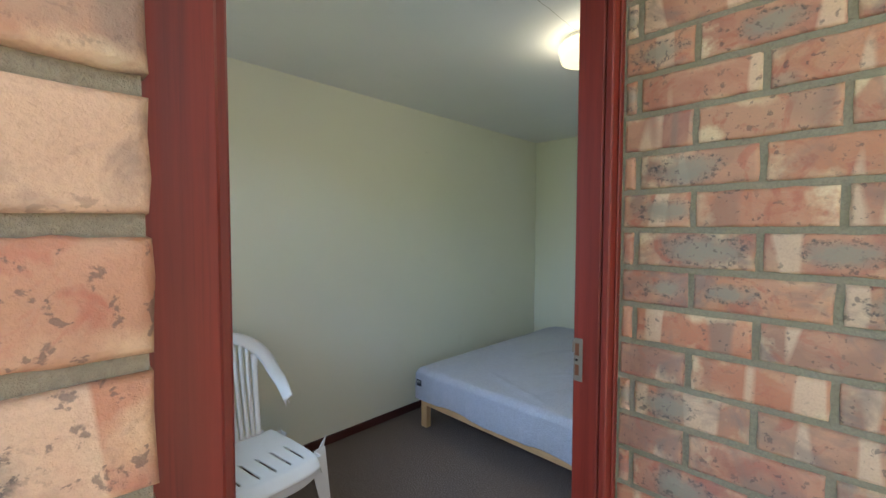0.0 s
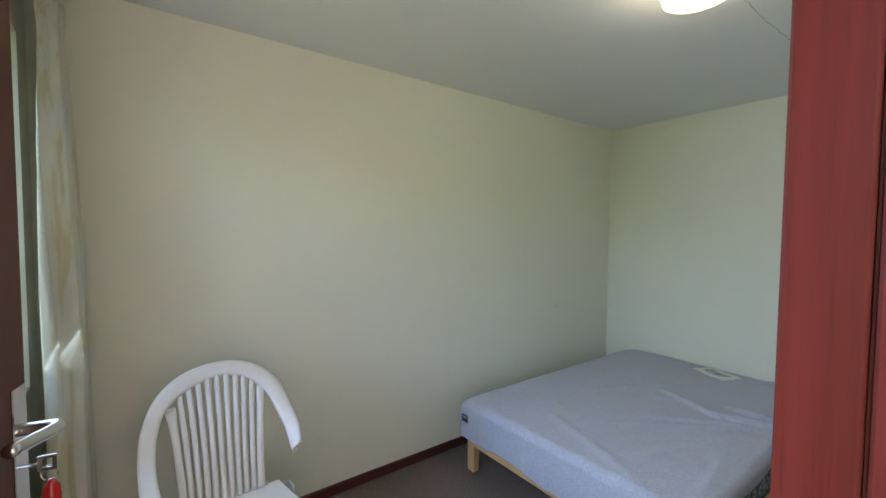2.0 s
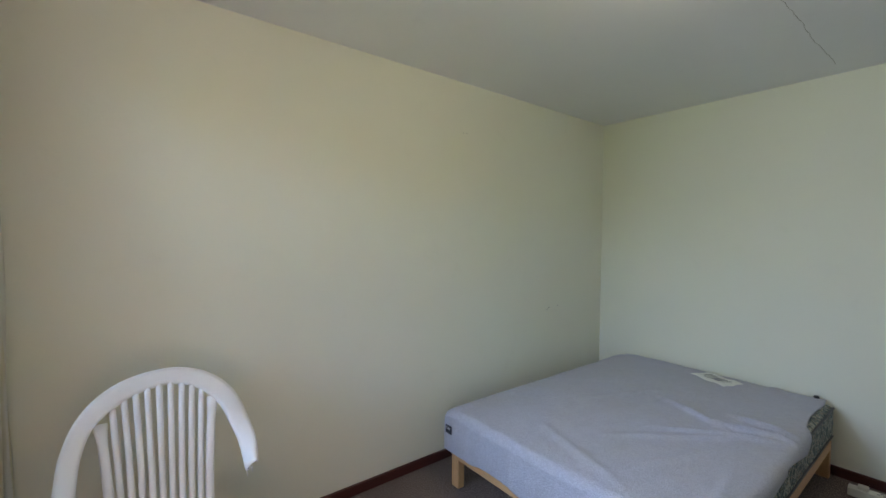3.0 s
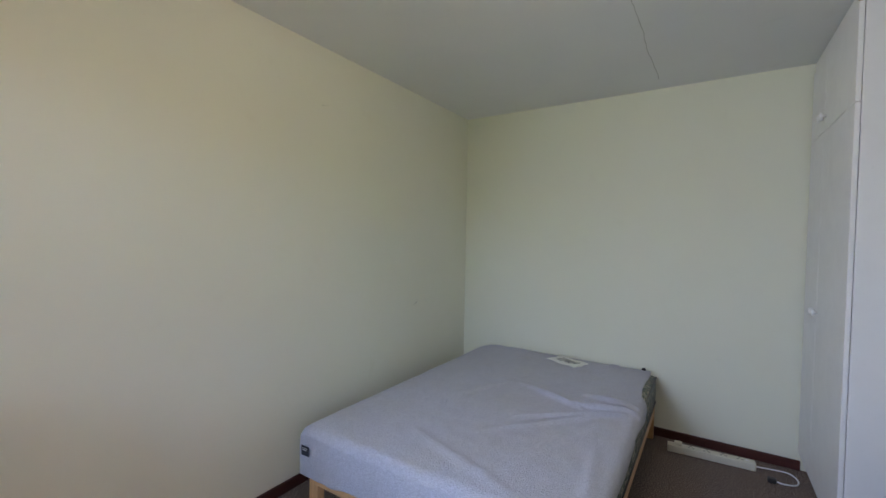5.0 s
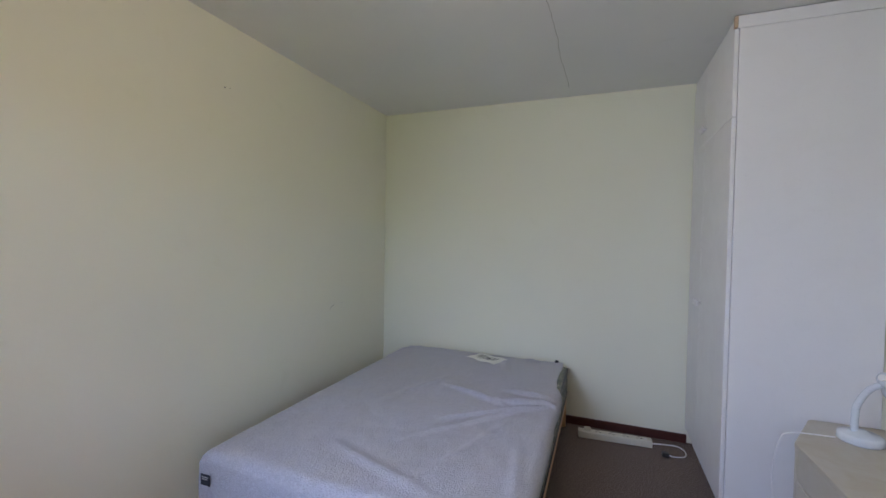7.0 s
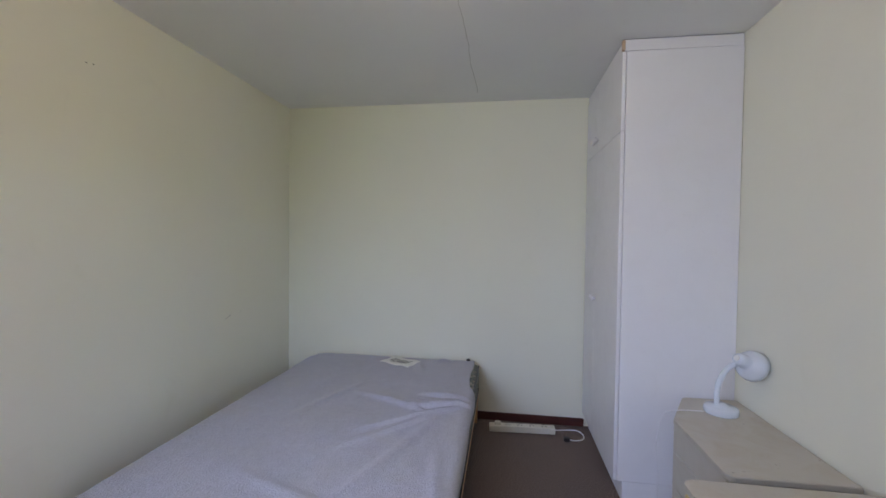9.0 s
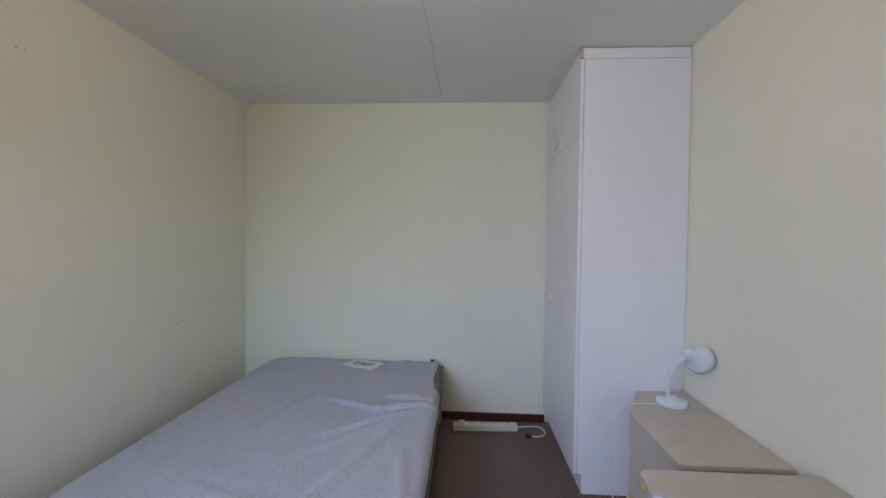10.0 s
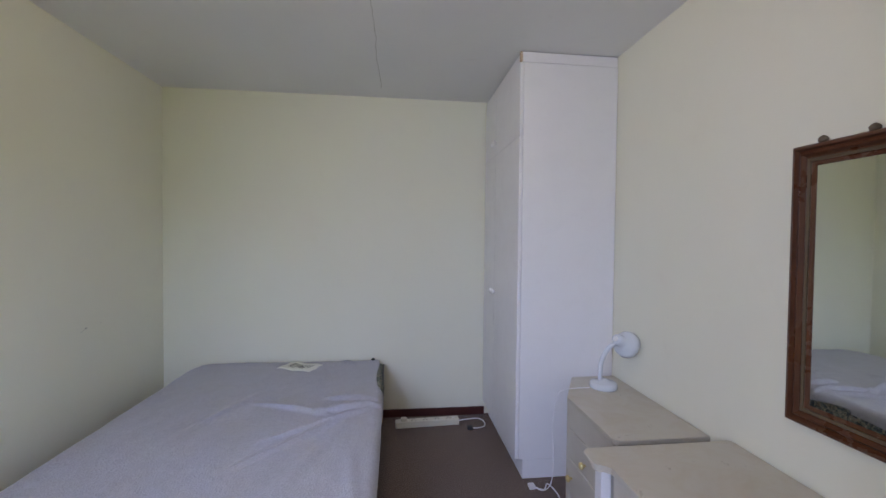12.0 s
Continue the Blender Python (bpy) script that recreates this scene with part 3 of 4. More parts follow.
# ---- chair ----
def plastic_chair():
    m = pose(-1.80, 0.735, 0, 0, 0, 4)
    c = empty("garden_chair", m, "white moulded plastic garden chair with a broken arm", "chair")
    # seat: a curved plate with four slots, thick rounded rim
    bm = bmesh.new()
    n, mm = 44, 75
    grid = []
    for i in range(n + 1):
        u = i / n
        row = []
        for j in range(mm + 1):
            v = j / mm * 2 - 1
            hw = 0.185 + 0.035 * math.sin(math.pi * min(u * 0.9 + 0.1, 1) * 0.8)
            x = -0.20 + 0.45 * u - 0.035 * (abs(v) ** 3.5) * (1 if u > 0.5 else 0.2) * u
            z = 0.425 - 0.018 * math.sin(math.pi * u * 0.85) * (1 - v * v * 0.5)
            if u > 0.86:
                z -= 0.9 * (u - 0.86) ** 1.6
            if abs(v) > 0.9:
                z -= 0.9 * (abs(v) - 0.9) ** 1.4
            row.append(bm.verts.new((x, (v + (1 - v * v) * (0.10 * math.sin((u - 0.35) * 2.6) + 0.02)) * hw, z)))
        grid.append(row)
    slots = (12, 24, 36, 48, 60)
    for i in range(n):
        for j in range(mm):
            u, v = (i + 0.5) / n, (j + 0.5) / mm * 2 - 1
            if 0.40 < u < 0.80 and (j in slots or (j - 1 in slots and 0.43 < u < 0.77)):
                continue
            bm.faces.new((grid[i][j], grid[i + 1][j], grid[i + 1][j + 1], grid[i][j + 1]))
    s = part("seat", bm, M_PLASTIC, c, smooth=True)
    k = s.modifiers.new("thick", "SOLIDIFY")
    k.thickness, k.offset = 0.006, -1
    # seat apron
    bm = bmesh.new()
    rim = smooth_path([(-0.20, -0.190, 0.378), (0.0, -0.216, 0.374), (0.17, -0.208, 0.364), (0.225, -0.12, 0.356), (0.232, 0, 0.354), (0.225, 0.12, 0.356), (0.17, 0.208, 0.364), (0.0, 0.216, 0.374), (-0.20, 0.190, 0.378)], 6)
    ribbon(bm, [(*p, 0, 0, 0.024) for p in rim], 0.003)
    part("seat_apron", bm, M_PLASTIC, c, smooth=True)

    # arch: one band from the whole arm over the back to the broken arm
    arch = [(0.14, -0.275, 0.605, 0.0, 0.027, 0.0), (0.02, -0.279, 0.622, 0.0, 0.027, 0.0), (-0.10, -0.279, 0.640, 0.002, 0.026, 0.0), (-0.19, -0.275, 0.672, 0.002, 0.026, -0.001),
            (-0.252, -0.262, 0.735, 0.002, 0.026, -0.006), (-0.292, -0.230, 0.806, 0.005, 0.022, -0.015), (-0.318, -0.176, 0.856, 0.008, 0.017, -0.025),
            (-0.333, -0.106, 0.890, 0.009, 0.010, -0.028), (-0.339, -0.01, 0.903, 0.009, 0.0, -0.028), (-0.333, 0.075, 0.887, 0.009, -0.010, -0.027),
            (-0.318, 0.142, 0.844, 0.008, -0.022, -0.023), (-0.292, 0.192, 0.782, 0.006, -0.029, -0.016), (-0.255, 0.216, 0.715, 0.003, -0.031, -0.008),
            (-0.188, 0.226, 0.655, -0.006, -0.026, -0.012), (-0.100, 0.212, 0.600, -0.012, -0.014, -0.018)]
    bm = bmesh.new()
    ribbon(bm, smooth_path(arch, 7), 0.006, 0.012)
    part("back_arch", bm, M_PLASTIC, c, "white band with a jagged broken end", smooth=True)
    # jagged end
    for dy, l in ((-0.036, 0.020), (-0.020, 0.010)):
        bm = bmesh.new()
        loft(bm, [[(-0.112 + a, 0.235 + dy + b, 0.590) for a, b in ((0, 0), (0.01, 0), (0.01, 0.005), (0, 0.005))],
                  [(-0.100 + a * 0.2, 0.237 + dy + b * 0.3, 0.584 - l) for a, b in ((0, 0), (0.01, 0), (0.01, 0.005), (0, 0.005))]])
        part("broken_edge", bm, M_PLASTIC, c)
    # arm support down to the front leg on the whole side
    for s_ in (-1,):
        bm = bmesh.new()
        ribbon(bm, smooth_path([(0.14, -0.275, 0.615, 0, 0.026, 0.004), (0.185, -0.275, 0.58, 0.018, 0.02, 0.0), (0.20, -0.268, 0.48, 0.026, 0.01, 0), (0.205, -0.255, 0.38, 0.026, 0.01, 0)], 6), 0.005, 0.010)
        part("arm_support", bm, M_PLASTIC, c, smooth=True)
    # side uprights and slats of the back
    tops = [(-0.190, 0.795), (-0.158, 0.832), (-0.126, 0.860), (-0.093, 0.872), (-0.060, 0.880), (-0.025, 0.884), (0.010, 0.882), (0.044, 0.875), (0.076, 0.862), (0.106, 0.838), (0.140, 0.806)]
    for i, (yt, zt) in enumerate(tops):
        edge = i in (0, len(tops) - 1)
        yb = -0.168 + 0.0272 * i
        w = 0.0135 if edge else 0.0092
        bm = bmesh.new()
        rows = []
        for k2 in range(13):
            t = k2 / 12
            z = 0.425 + (zt - 0.425) * t
            ww = w * (1.0 + (0.5 * max(0.0, t - 0.85) / 0.15 if edge else 0.0))
            rows.append((-0.190 - 0.315 * (z - 0.425) + 0.010 * math.sin(math.pi * t), yb + (yt - yb) * t ** 1.7, z, 0, ww, 0))
        ribbon(bm, rows, 0.004, 0.006)
        part("back_upright" if edge else "back_slat", bm, M_PLASTIC, c, smooth=True)
    # lower back rail
    bm = bmesh.new()
    ribbon(bm, [(-0.196, -0.180 + 0.031 * i, 0.424, 0.004, 0, 0.016) for i in range(11)], 0.004, 0.0)
    part("back_rail", bm, M_PLASTIC, c, smooth=True)
    # legs: angle-section, splayed, with a stub over the broken side
    for sx, sy in ((1, 1), (1, -1), (-1, 1), (-1, -1)):
        bm = bmesh.new()
        top = Vector((0.19 * sx + (0.0 if sx > 0 else -0.0), 0.218 * sy, 0.41))
        bot = Vector((0.24 * sx - (0 if sx > 0 else 0.035), 0.262 * sy, 0.0))
        rings = []
        for t in (0.0, 0.33, 0.66, 1.0):
            p = top.lerp(bot, t)
            w = 0.060 - 0.030 * t
            th = 0.005
            rings.append([p + Vector((a * sx, b * sy, 0)) for a, b in ((0, 0), (-w, 0), (-w, -th), (-th, -th), (-th, -w), (0, -w))])
        loft(bm, rings)
        part("leg", bm, M_PLASTIC, c)
    bm = bmesh.new()
    loft(bm, [[(0.085, 0.272, 0.395), (0.125, 0.268, 0.395), (0.13, 0.232, 0.395), (0.125, 0.235, 0.39)],
              [(0.118, 0.288, 0.462), (0.124, 0.284, 0.458), (0.126, 0.278, 0.456), (0.121, 0.279, 0.456)]])
    loft(bm, [[(0.13, 0.225, 0.41), (0.13, 0.275, 0.41), (0.125, 0.275, 0.41), (0.125, 0.225, 0.41)],
              [(0.20, 0.250, 0.0), (0.20, 0.275, 0.0), (0.195, 0.275, 0.0), (0.195, 0.250, 0.0)]])
    part("arm_stub", bm, M_PLASTIC, c, "jagged stub of the broken arm")


plastic_chair()


# ---- bed ----
BX0, BX1, BY0, BY1, BZ0, BZ1 = -2.155, -0.845, 2.035, 3.93, 0.240, 0.438


def bed():
    b = empty("bed_base", pose((BX0 + BX1) / 2, (BY0 + BY1) / 2, 0), "low pine bed base with square legs", "bed")
    hx, hy = (BX1 - BX0) / 2, (BY1 - BY0) / 2
    for sx in (-1, 1):
        for sy in (-1, 1):
            x, y = sx * (hx - 0.035), sy * (hy - 0.04)
            part("leg", boxes(((x - 0.03, y - 0.022, 0), (x + 0.03, y + 0.022, 0.232)), bevel=0.003), M_PINELEG, b)
    for sy in (-1, 1):
        y = sy * (hy - 0.012) 
        part("end_rail", boxes(((-hx + 0.066, y - 0.012, 0.178), (hx - 0.066, y + 0.012, 0.232)), bevel=0.003), M_PINE, b)
    for sx in (-1, 1):
        x = sx * (hx - 0.012)
        part("side_rail", boxes(((x - 0.012, -hy + 0.066, 0.178), (x + 0.012, hy - 0.066, 0.232)), bevel=0.003), M_PINE, b)
    for i in range(12):
        y = -hy + 0.1 + i * (2 * hy - 0.2) / 11
        part("slat", boxes(((-hx + 0.026, y - 0.035, 0.214), (hx - 0.026, y + 0.035, 0.232)), bevel=0.002), M_PINE, b)
    bm = bmesh.new()
    n = 12
    plan = [(BX1 - 0.03, BY1), (BX0 + 0.13, BY1)] + [(BX0 + 0.13 - 0.13 * math.sin(a * math.pi / 2 / n), BY1 - 0.13 + 0.13 * math.cos(a * math.pi / 2 / n)) for a in range(1, n + 1)]
    plan += [(BX0, BY0 + 0.04), (BX0 + 0.04, BY0), (BX1 - 0.04, BY0), (BX1, BY0 + 0.04), (BX1, BY1 - 0.03)]
    mx, my = (BX0 + BX1) / 2, (BY0 + BY1) / 2
    rings = []
    for d, z in ((0.025, BZ0), (0.008, BZ0 + 0.008), (0, BZ0 + 0.025), (0, BZ1 - 0.035), (0.008, BZ1 - 0.014), (0.03, BZ1)):
        rings.append([(x - d * (1 if x > mx else -1), y - d * (1 if y > my else -1), z) for x, y in plan])
    loft(bm, rings)
    mt = tagged(part("mattress", bm, M_FLORAL, smooth=True), "mattress in dark floral ticking on the pine base", "mattress")
    bm = bmesh.new()
    for z in (BZ0 + 0.012, BZ1 - 0.02):
        e = 0.003
        tube(bm, [(BX1 + e - 0.004, BY0 + 0.03, z), (BX1 + e - 0.004, BY1 - 0.03, z)], 0.006, 8)
    part("piping", bm, M_BLACK, mt, smooth=True)
    bm = bmesh.new()
    lathe(bm, [(0.004, 0), (0.016, 0.004), (0.012, 0.014), (0.004, 0.018)], 10, (-0.925, 3.915, BZ1 + 0.010))
    part("tuft", bm, M_BLACK, mt, smooth=True)


bed()


def fold(x, y, x0, y0, x1, y1, w, h):
    """Height of a soft ridge along a line."""
    dx, dy = x1 - x0, y1 - y0
    l = math.hypot(dx, dy)
    t = ((x - x0) * dx + (y - y0) * dy) / (l * l)
    s = ((x - x0) * dy - (y - y0) * dx) / l
    if t < -0.1 or t > 1.1:
        return 0.0
    e = max(0.0, math.sin(math.pi * (t + 0.1) / 1.2)) ** 0.8
    return 1.15 * h * e * math.exp(-(s / w) ** 2)


def blanket():
    bm = bmesh.new()
    nu, nv = 240, 280
    top = BZ1 + 0.006
    rows = []
    x0, x1 = BX0 - 0.012, BX1 + 0.012
    y0, y1 = BY0 - 0.014, BY1 - 0.01
    r = 0.04
    for i in range(nu + 1):
        row = []
        u = i / nu
        for j in range(nv + 1):
            v = j / nv
            # distance along the cloth; overhangs at the foot and both sides
            over_f = 0.198 + 0.012 * math.sin(u * 14) + 0.008 * u
            over_r = 0.035 + 0.012 * math.sin(v * 21) + 0.014 * math.sin(v * 9 + 1) + (0.02 if v < 0.5 else 0.0) - 0.085 * min(1.0, max(0.0, v - 0.66) / 0.08)
            over_l = 0.13
            sx = -over_l + u * (x1 - x0 + over_l + over_r)
            sy = -over_f + v * (y1 - y0 + over_f)
            x, y, z = x0 + sx, y0 + sy, top

            def bend(s):
                # s: distance in from the edge (negative = hanging); returns inward place and drop
                if s >= r:
                    return s, 0.0
                q = r * math.pi / 2
                if s > r - q:
                    a = (r - s) / r
                    return r - r * math.sin(a), r - r * math.cos(a)
                return 0.0, r + (r - q - s)
            dx1, dz1 = bend(sx)
            dx2, dz2 = bend((x1 - x0) - sx)
            dy1, dz3 = bend(sy)
            if sx < r:
                x = x0 + dx1
            if (x1 - x0) - sx < r:
                x = x1 - dx2
            if sy < r:
                y = y0 + dy1
            drop = max(dz1, dz2) + dz3 if dz3 * max(dz1, dz2) < 1e-9 else math.hypot(max(dz1, dz2), dz3)
            z = top - min(drop, 0.225)
            if drop < 0.03:
                z += 0.006 * noise.noise(Vector((x * 3, y * 3, 0))) + 0.0035 * noise.noise(Vector((x * 13, y * 11, 3)))
                z += fold(x, y, -1.50, 3.16, -1.10, 2.98, 0.014, 0.026) + fold(x, y, -1.16, 3.00, -0.84, 3.08, 0.013, 0.036)
                z += fold(x, y, -1.14, 3.20, -0.86, 3.17, 0.011, 0.030) + fold(x, y, -0.86, 3.12, -1.42, 2.50, 0.022, 0.013)
                z += fold(x, y, -1.0, 2.9, -1.28, 2.1, 0.03, 0.008) + fold(x, y, -1.55, 3.3, -1.75, 2.8, 0.024, 0.012)
                z += fold(x, y, -0.95, 2.6, -0.88, 2.1, 0.026, 0.011) - fold(x, y, -1.12, 3.10, -0.88, 3.13, 0.013, 0.020)
                z += fold(x, y, -0.90, 3.04, -1.35, 2.72, 0.016, 0.020) + fold(x, y, -1.3, 3.88, -1.22, 3.55, 0.03, 0.010)
                z += fold(x, y, -1.15, 3.9, -1.05, 3.86, 0.025, 0.016) + fold(x, y, -1.7, 2.3, -1.1, 2.08, 0.03, 0.010)
            else:
                hang = min(1, drop / 0.15)
                if dz3 > 0.03:
                    y += hang * (0.007 * math.sin(x * 17) + 0.004 * math.sin(x * 43))
                    if y > y0 - 0.0:
                        y = min(y, y0)
                    y -= hang * 0.006
            cxr, cyr, rc = x0 + 0.13, y1 - 0.13, 0.13
            if x < cxr and y > cyr:
                dx, dy = cxr - x, y - cyr
                m, l = max(dx, dy), math.hypot(dx, dy)
                if l > 1e-6:
                    x, y = cxr - dx * m / l, cyr + dy * m / l
            row.append(bm.verts.new((x, y, z)))
        rows.append(row)
    for a, b in zip(rows, rows[1:]):
        for j in range(nv):
            bm.faces.new((a[j], a[j + 1], b[j + 1], b[j]))
    bl = tagged(part("blanket", bm, M_BLANKET, smooth=True), "grey-lilac textured blanket with creases, spread over the mattress", "blanket")
    mod = bl.modifiers.new("thick", "SOLIDIFY")
    mod.thickness, mod.offset = 0.004, 1
    x, y, z = BX0 + 0.035, BY0 - 0.030, 0.345
    part("brand_tag", boxes(((x - 0.026, y - 0.002, z - 0.024), (x + 0.026, y, z + 0.022)), bevel=0.0006), M_NAVY, bl, "small navy cloth label")
    part("tag_print", boxes(*[((x - 0.017, y - 0.0032, z + 0.009 - 0.008 * k), (x + 0.017 - 0.004 * (k % 2), y - 0.002, z + 0.012 - 0.008 * k)) for k in range(2)]), M_LABELW, bl)


blanket()


def mattress_label():
    p = empty("mattress_label", pose(-1.42, 3.79, BZ1 + 0.008, 0, 0, -24) @ Matrix.Diagonal((0.92, 0.95, 1, 1)), "white cloth label with dark script, lying on the bed", "label")
    bm = bmesh.new()
    rows = []
    for a in range(13):
        x = -0.14 + 0.28 * a / 12
        rows.append([bm.verts.new((x, -0.085 + 0.17 * b / 8, 0.006 + 0.004 * math.sin(a * 0.8) + 0.003 * math.sin(b))) for b in range(9)])
    for r0, r1 in zip(rows, rows[1:]):
        for b in range(8):
            bm.faces.new((r0[b], r1[b], r1[b + 1], r0[b + 1]))
    o = part("label_cloth", bm, M_PAPER, p, smooth=True)
    mod = o.modifiers.new("thick", "SOLIDIFY")
    mod.thickness, mod.offset = 0.0015, 1
    bm = bmesh.new()
    rng = random.Random(8)
    for i in range(7):
        x = -0.085 + i * 0.026
        tube(bm, [(x, -0.04 + rng.uniform(-0.01, 0.005), 0.0115), (x + 0.008, -0.005, 0.0125), (x + 0.016, 0.035 + rng.uniform(-0.008, 0.012), 0.0115)], 0.0018, 6)
    part("script_mark", bm, M_INK, p)


mattress_label()


# ---- power strip ----
def power_strip():
    a, b = Vector((-0.757, 3.780, 0)), Vector((-0.296, 3.808, 0))
    ang = math.degrees(math.atan2(b.y - a.y, b.x - a.x))
    L = (b - a).length
    p = empty("power_strip", pose(a.x, a.y, 0, 0, 0, ang), "cream multi-socket power strip lying on the carpet", "power strip")
    part("strip_body", boxes(((0, -0.03, 0), (L, 0.03, 0.046)), bevel=0.006, seg=2), M_STRIP, p)
    for i in range(4):
        x = 0.13 + i * 0.085
        part("socket_hole", boxes(*[((x + dx - 0.006, dy - 0.003, 0.0458), (x + dx + 0.006, dy + 0.003, 0.0468)) for dx, dy in ((0, 0.014), (-0.012, -0.006), (0.012, -0.006))]), M_BLACK, p)
    part("switch", boxes(((L - 0.05, -0.01, 0.041), (L - 0.03, 0.01, 0.047)), bevel=0.002), M_WHITE, p)
    bm = bmesh.new()
    box(bm, (0.038, -0.02, 0.042), (0.082, 0.02, 0.066), 0.006, 2)
    pl = tagged(part("power_plug", bm, M_STRIP, m=pose(a.x, a.y, 0, 0, 0, ang)), "cream power plug pushed into the power strip", "plug")
    bm = bmesh.new()
    end = pose(a.x, a.y, 0, 0, 0, ang) @ Vector((L, 0, 0.02))
    tube(bm, smooth_path([tuple(end), (-0.22, 3.85, 0.008), (-0.14, 3.86, 0.006), (-0.105, 3.80, 0.006), (-0.12, 3.73, 0.006), (-0.18, 3.70, 0.008), (-0.215, 3.705, 0.012)], 8), 0.0042, 8)
    c = tagged(part("power_cable", bm, M_WHITE, smooth=True), "white cable looping on the carpet beside the power strip", "cable")
    part("cable_plug", boxes(((-0.25, 3.685, 0.0), (-0.21, 3.722, 0.026)), bevel=0.006, seg=2), M_BLACK, c, "black plug end")


power_strip()


# ---- wardrobe ----
def knob(name, parent, m, r=0.016, material=None):
    bm = bmesh.new()
    lathe(bm, [(0.006, 0), (0.006, 0.010), (r * 0.8, 0.014), (r, 0.020), (r * 0.85, 0.027), (r * 0.35, 0.030)], 16)
    return part(name, bm, material or M_WHITE, parent, smooth=True, m=m)


def wardrobe():
    x0, y0, y1, zt = -0.088, 3.076, 3.955, 2.395
    xr = XR - 0.003
    w = empty("wardrobe", pose(x0, y0, 0), "white painted built-in cupboard up to the ceiling, doors closed", "wardrobe", kind="")
    D, W = xr - x0, y1 - y0
    part("side_panel", boxes(((0.020, 0, 0.112), (D, 0.018, 2.335)), bevel=0.0015), M_WHITE, w)
    part("side_panel", boxes(((0.020, W - 0.018, 0.112), (D, W, 2.335)), bevel=0.0015), M_WHITE, w)
    for z0, z1 in ((0.112, 0.13), (1.92, 1.938), (2.317, 2.335)):
        part("shelf", boxes(((0.020, 0.0185, z0), (D - 0.011, W - 0.0185, z1)), bevel=0.001), M_WHITE, w)
    part("back_panel", boxes(((D - 0.01, 0.0185, 0.112), (D, W - 0.0185, 2.335))), M_WHITE, w)
    part("plinth", boxes(((0.045, 0.002, 0), (D, 0.02, 0.110)), ((0.045, 0.02, 0), (0.063, W - 0.02, 0.110)), bevel=0.0015), M_WHITE, w)
    part("top_filler", boxes(((0.014, 0.004, 2.338), (D, 0.022, zt)), ((0.008, 0.022, 2.338), (0.022, W, zt)), bevel=0.0015), M_WHITE, w)
    part("packer", boxes(((0.0, 0.001, 2.342), (0.0135, 0.0215, zt - 0.002)), bevel=0.0012), M_TAN, w, "bare wood packer strip")
    mid = 3.62 - y0
    for a, b in ((0.002, mid - 0.0025), (mid + 0.0025, W - 0.012)):
        hinge_in = a < 0.1
        ky = b - 0.030 if hinge_in else a + 0.030
        for z0, z1, kz in ((0.114, 1.931, 0.997), (1.9335, 2.334, 2.005)):
            d = part("door", boxes(((0, a, z0), (0.018, b, z1)), bevel=0.002), M_WHITE, w)
            knob("door_knob", d, Matrix.Translation((0, ky, kz)) @ Matrix.Rotation(radians(-90), 4, "Y"), 0.020)


wardrobe()


def rounded_top(bm, pts, z0, z1, bevel):
    """A slab over a plan outline with a softened rim."""
    def inset(d):
        n = len(pts)
        cx, cy = sum(p[0] for p in pts) / n, sum(p[1] for p in pts) / n
        out = []
        for x, y in pts:
            l = math.hypot(x - cx, y - cy)
            out.append((x - (x - cx) / l * d, y - (y - cy) / l * d))
        return out
    rings = []
    for d, z in ((bevel, z0), (0, z0 + bevel), (0, z1 - bevel), (bevel * 0.3, z1 - bevel * 0.3), (bevel, z1)):
        rings.append([(x, y, z) for x, y in inset(d)])
    loft(bm, rings)


def arc(cx, cy, r, a0, a1, n=6):
    return [(cx + r * math.cos(radians(a0 + (a1 - a0) * i / n)), cy + r * math.sin(radians(a0 + (a1 - a0) * i / n))) for i in range(n + 1)]


def chest():
    x0, x1, y0, y1, z = 0.078, XR - 0.006, 2.325, 3.05, 0.585
    c = empty("chest_of_drawers", pose(0, 0, 0), "low cream painted chest of drawers with yellowed knobs", "chest of drawers")
    bm = bmesh.new()
    pts = arc(x0 + 0.03, y0 + 0.03, 0.03, 180, 270) + [(x1, y0)] + [(x1, y1)] + arc(0.245, y1 - 0.03, 0.03, 90, 150, 4) + arc(x0 + 0.03, 2.76, 0.03, 150, 180, 3)
    rounded_top(bm, pts, z - 0.024, z, 0.005)
    part("top", bm, M_CREAM, c)
    part("carcass", boxes(((x0 + 0.012, y0 + 0.012, 0.0), (x1 - 0.004, y0 + 0.03, z - 0.025)), ((x0 + 0.012, 2.775, 0.0), (x1 - 0.004, 2.793, z - 0.025)),
                          ((x1 - 0.02, y0 + 0.03, 0), (x1 - 0.004, 2.775, z - 0.025)), ((x0 + 0.03, y0 + 0.03, 0), (x0 + 0.045, 2.775, z - 0.03)), bevel=0.0015), M_CREAMSIDE, c)
    for i, (z0, z1) in enumerate(((0.435, 0.553), (0.285, 0.431), (0.125, 0.281))):
        d = part("drawer", boxes(((x0 + 0.012, y0 + 0.032, z0), (x0 + 0.030, 2.773, z1)), bevel=0.003), M_CREAMSIDE, c)
        if i:
            knob("drawer_knob", d, Matrix.Translation((x0 + 0.012, (2.587, 2.724)[i - 1], (0.341, 0.203)[i - 1])) @ Matrix.Rotation(radians(-90), 4, "Y"), 0.017, M_KNOB)
    # open corner bracket that carries the clipped end of the top
    part("end_bracket", boxes(((0.30, 2.793, z - 0.06), (x1 - 0.004, 3.04, z - 0.026)), bevel=0.002), M_CREAMSIDE, c)


chest()


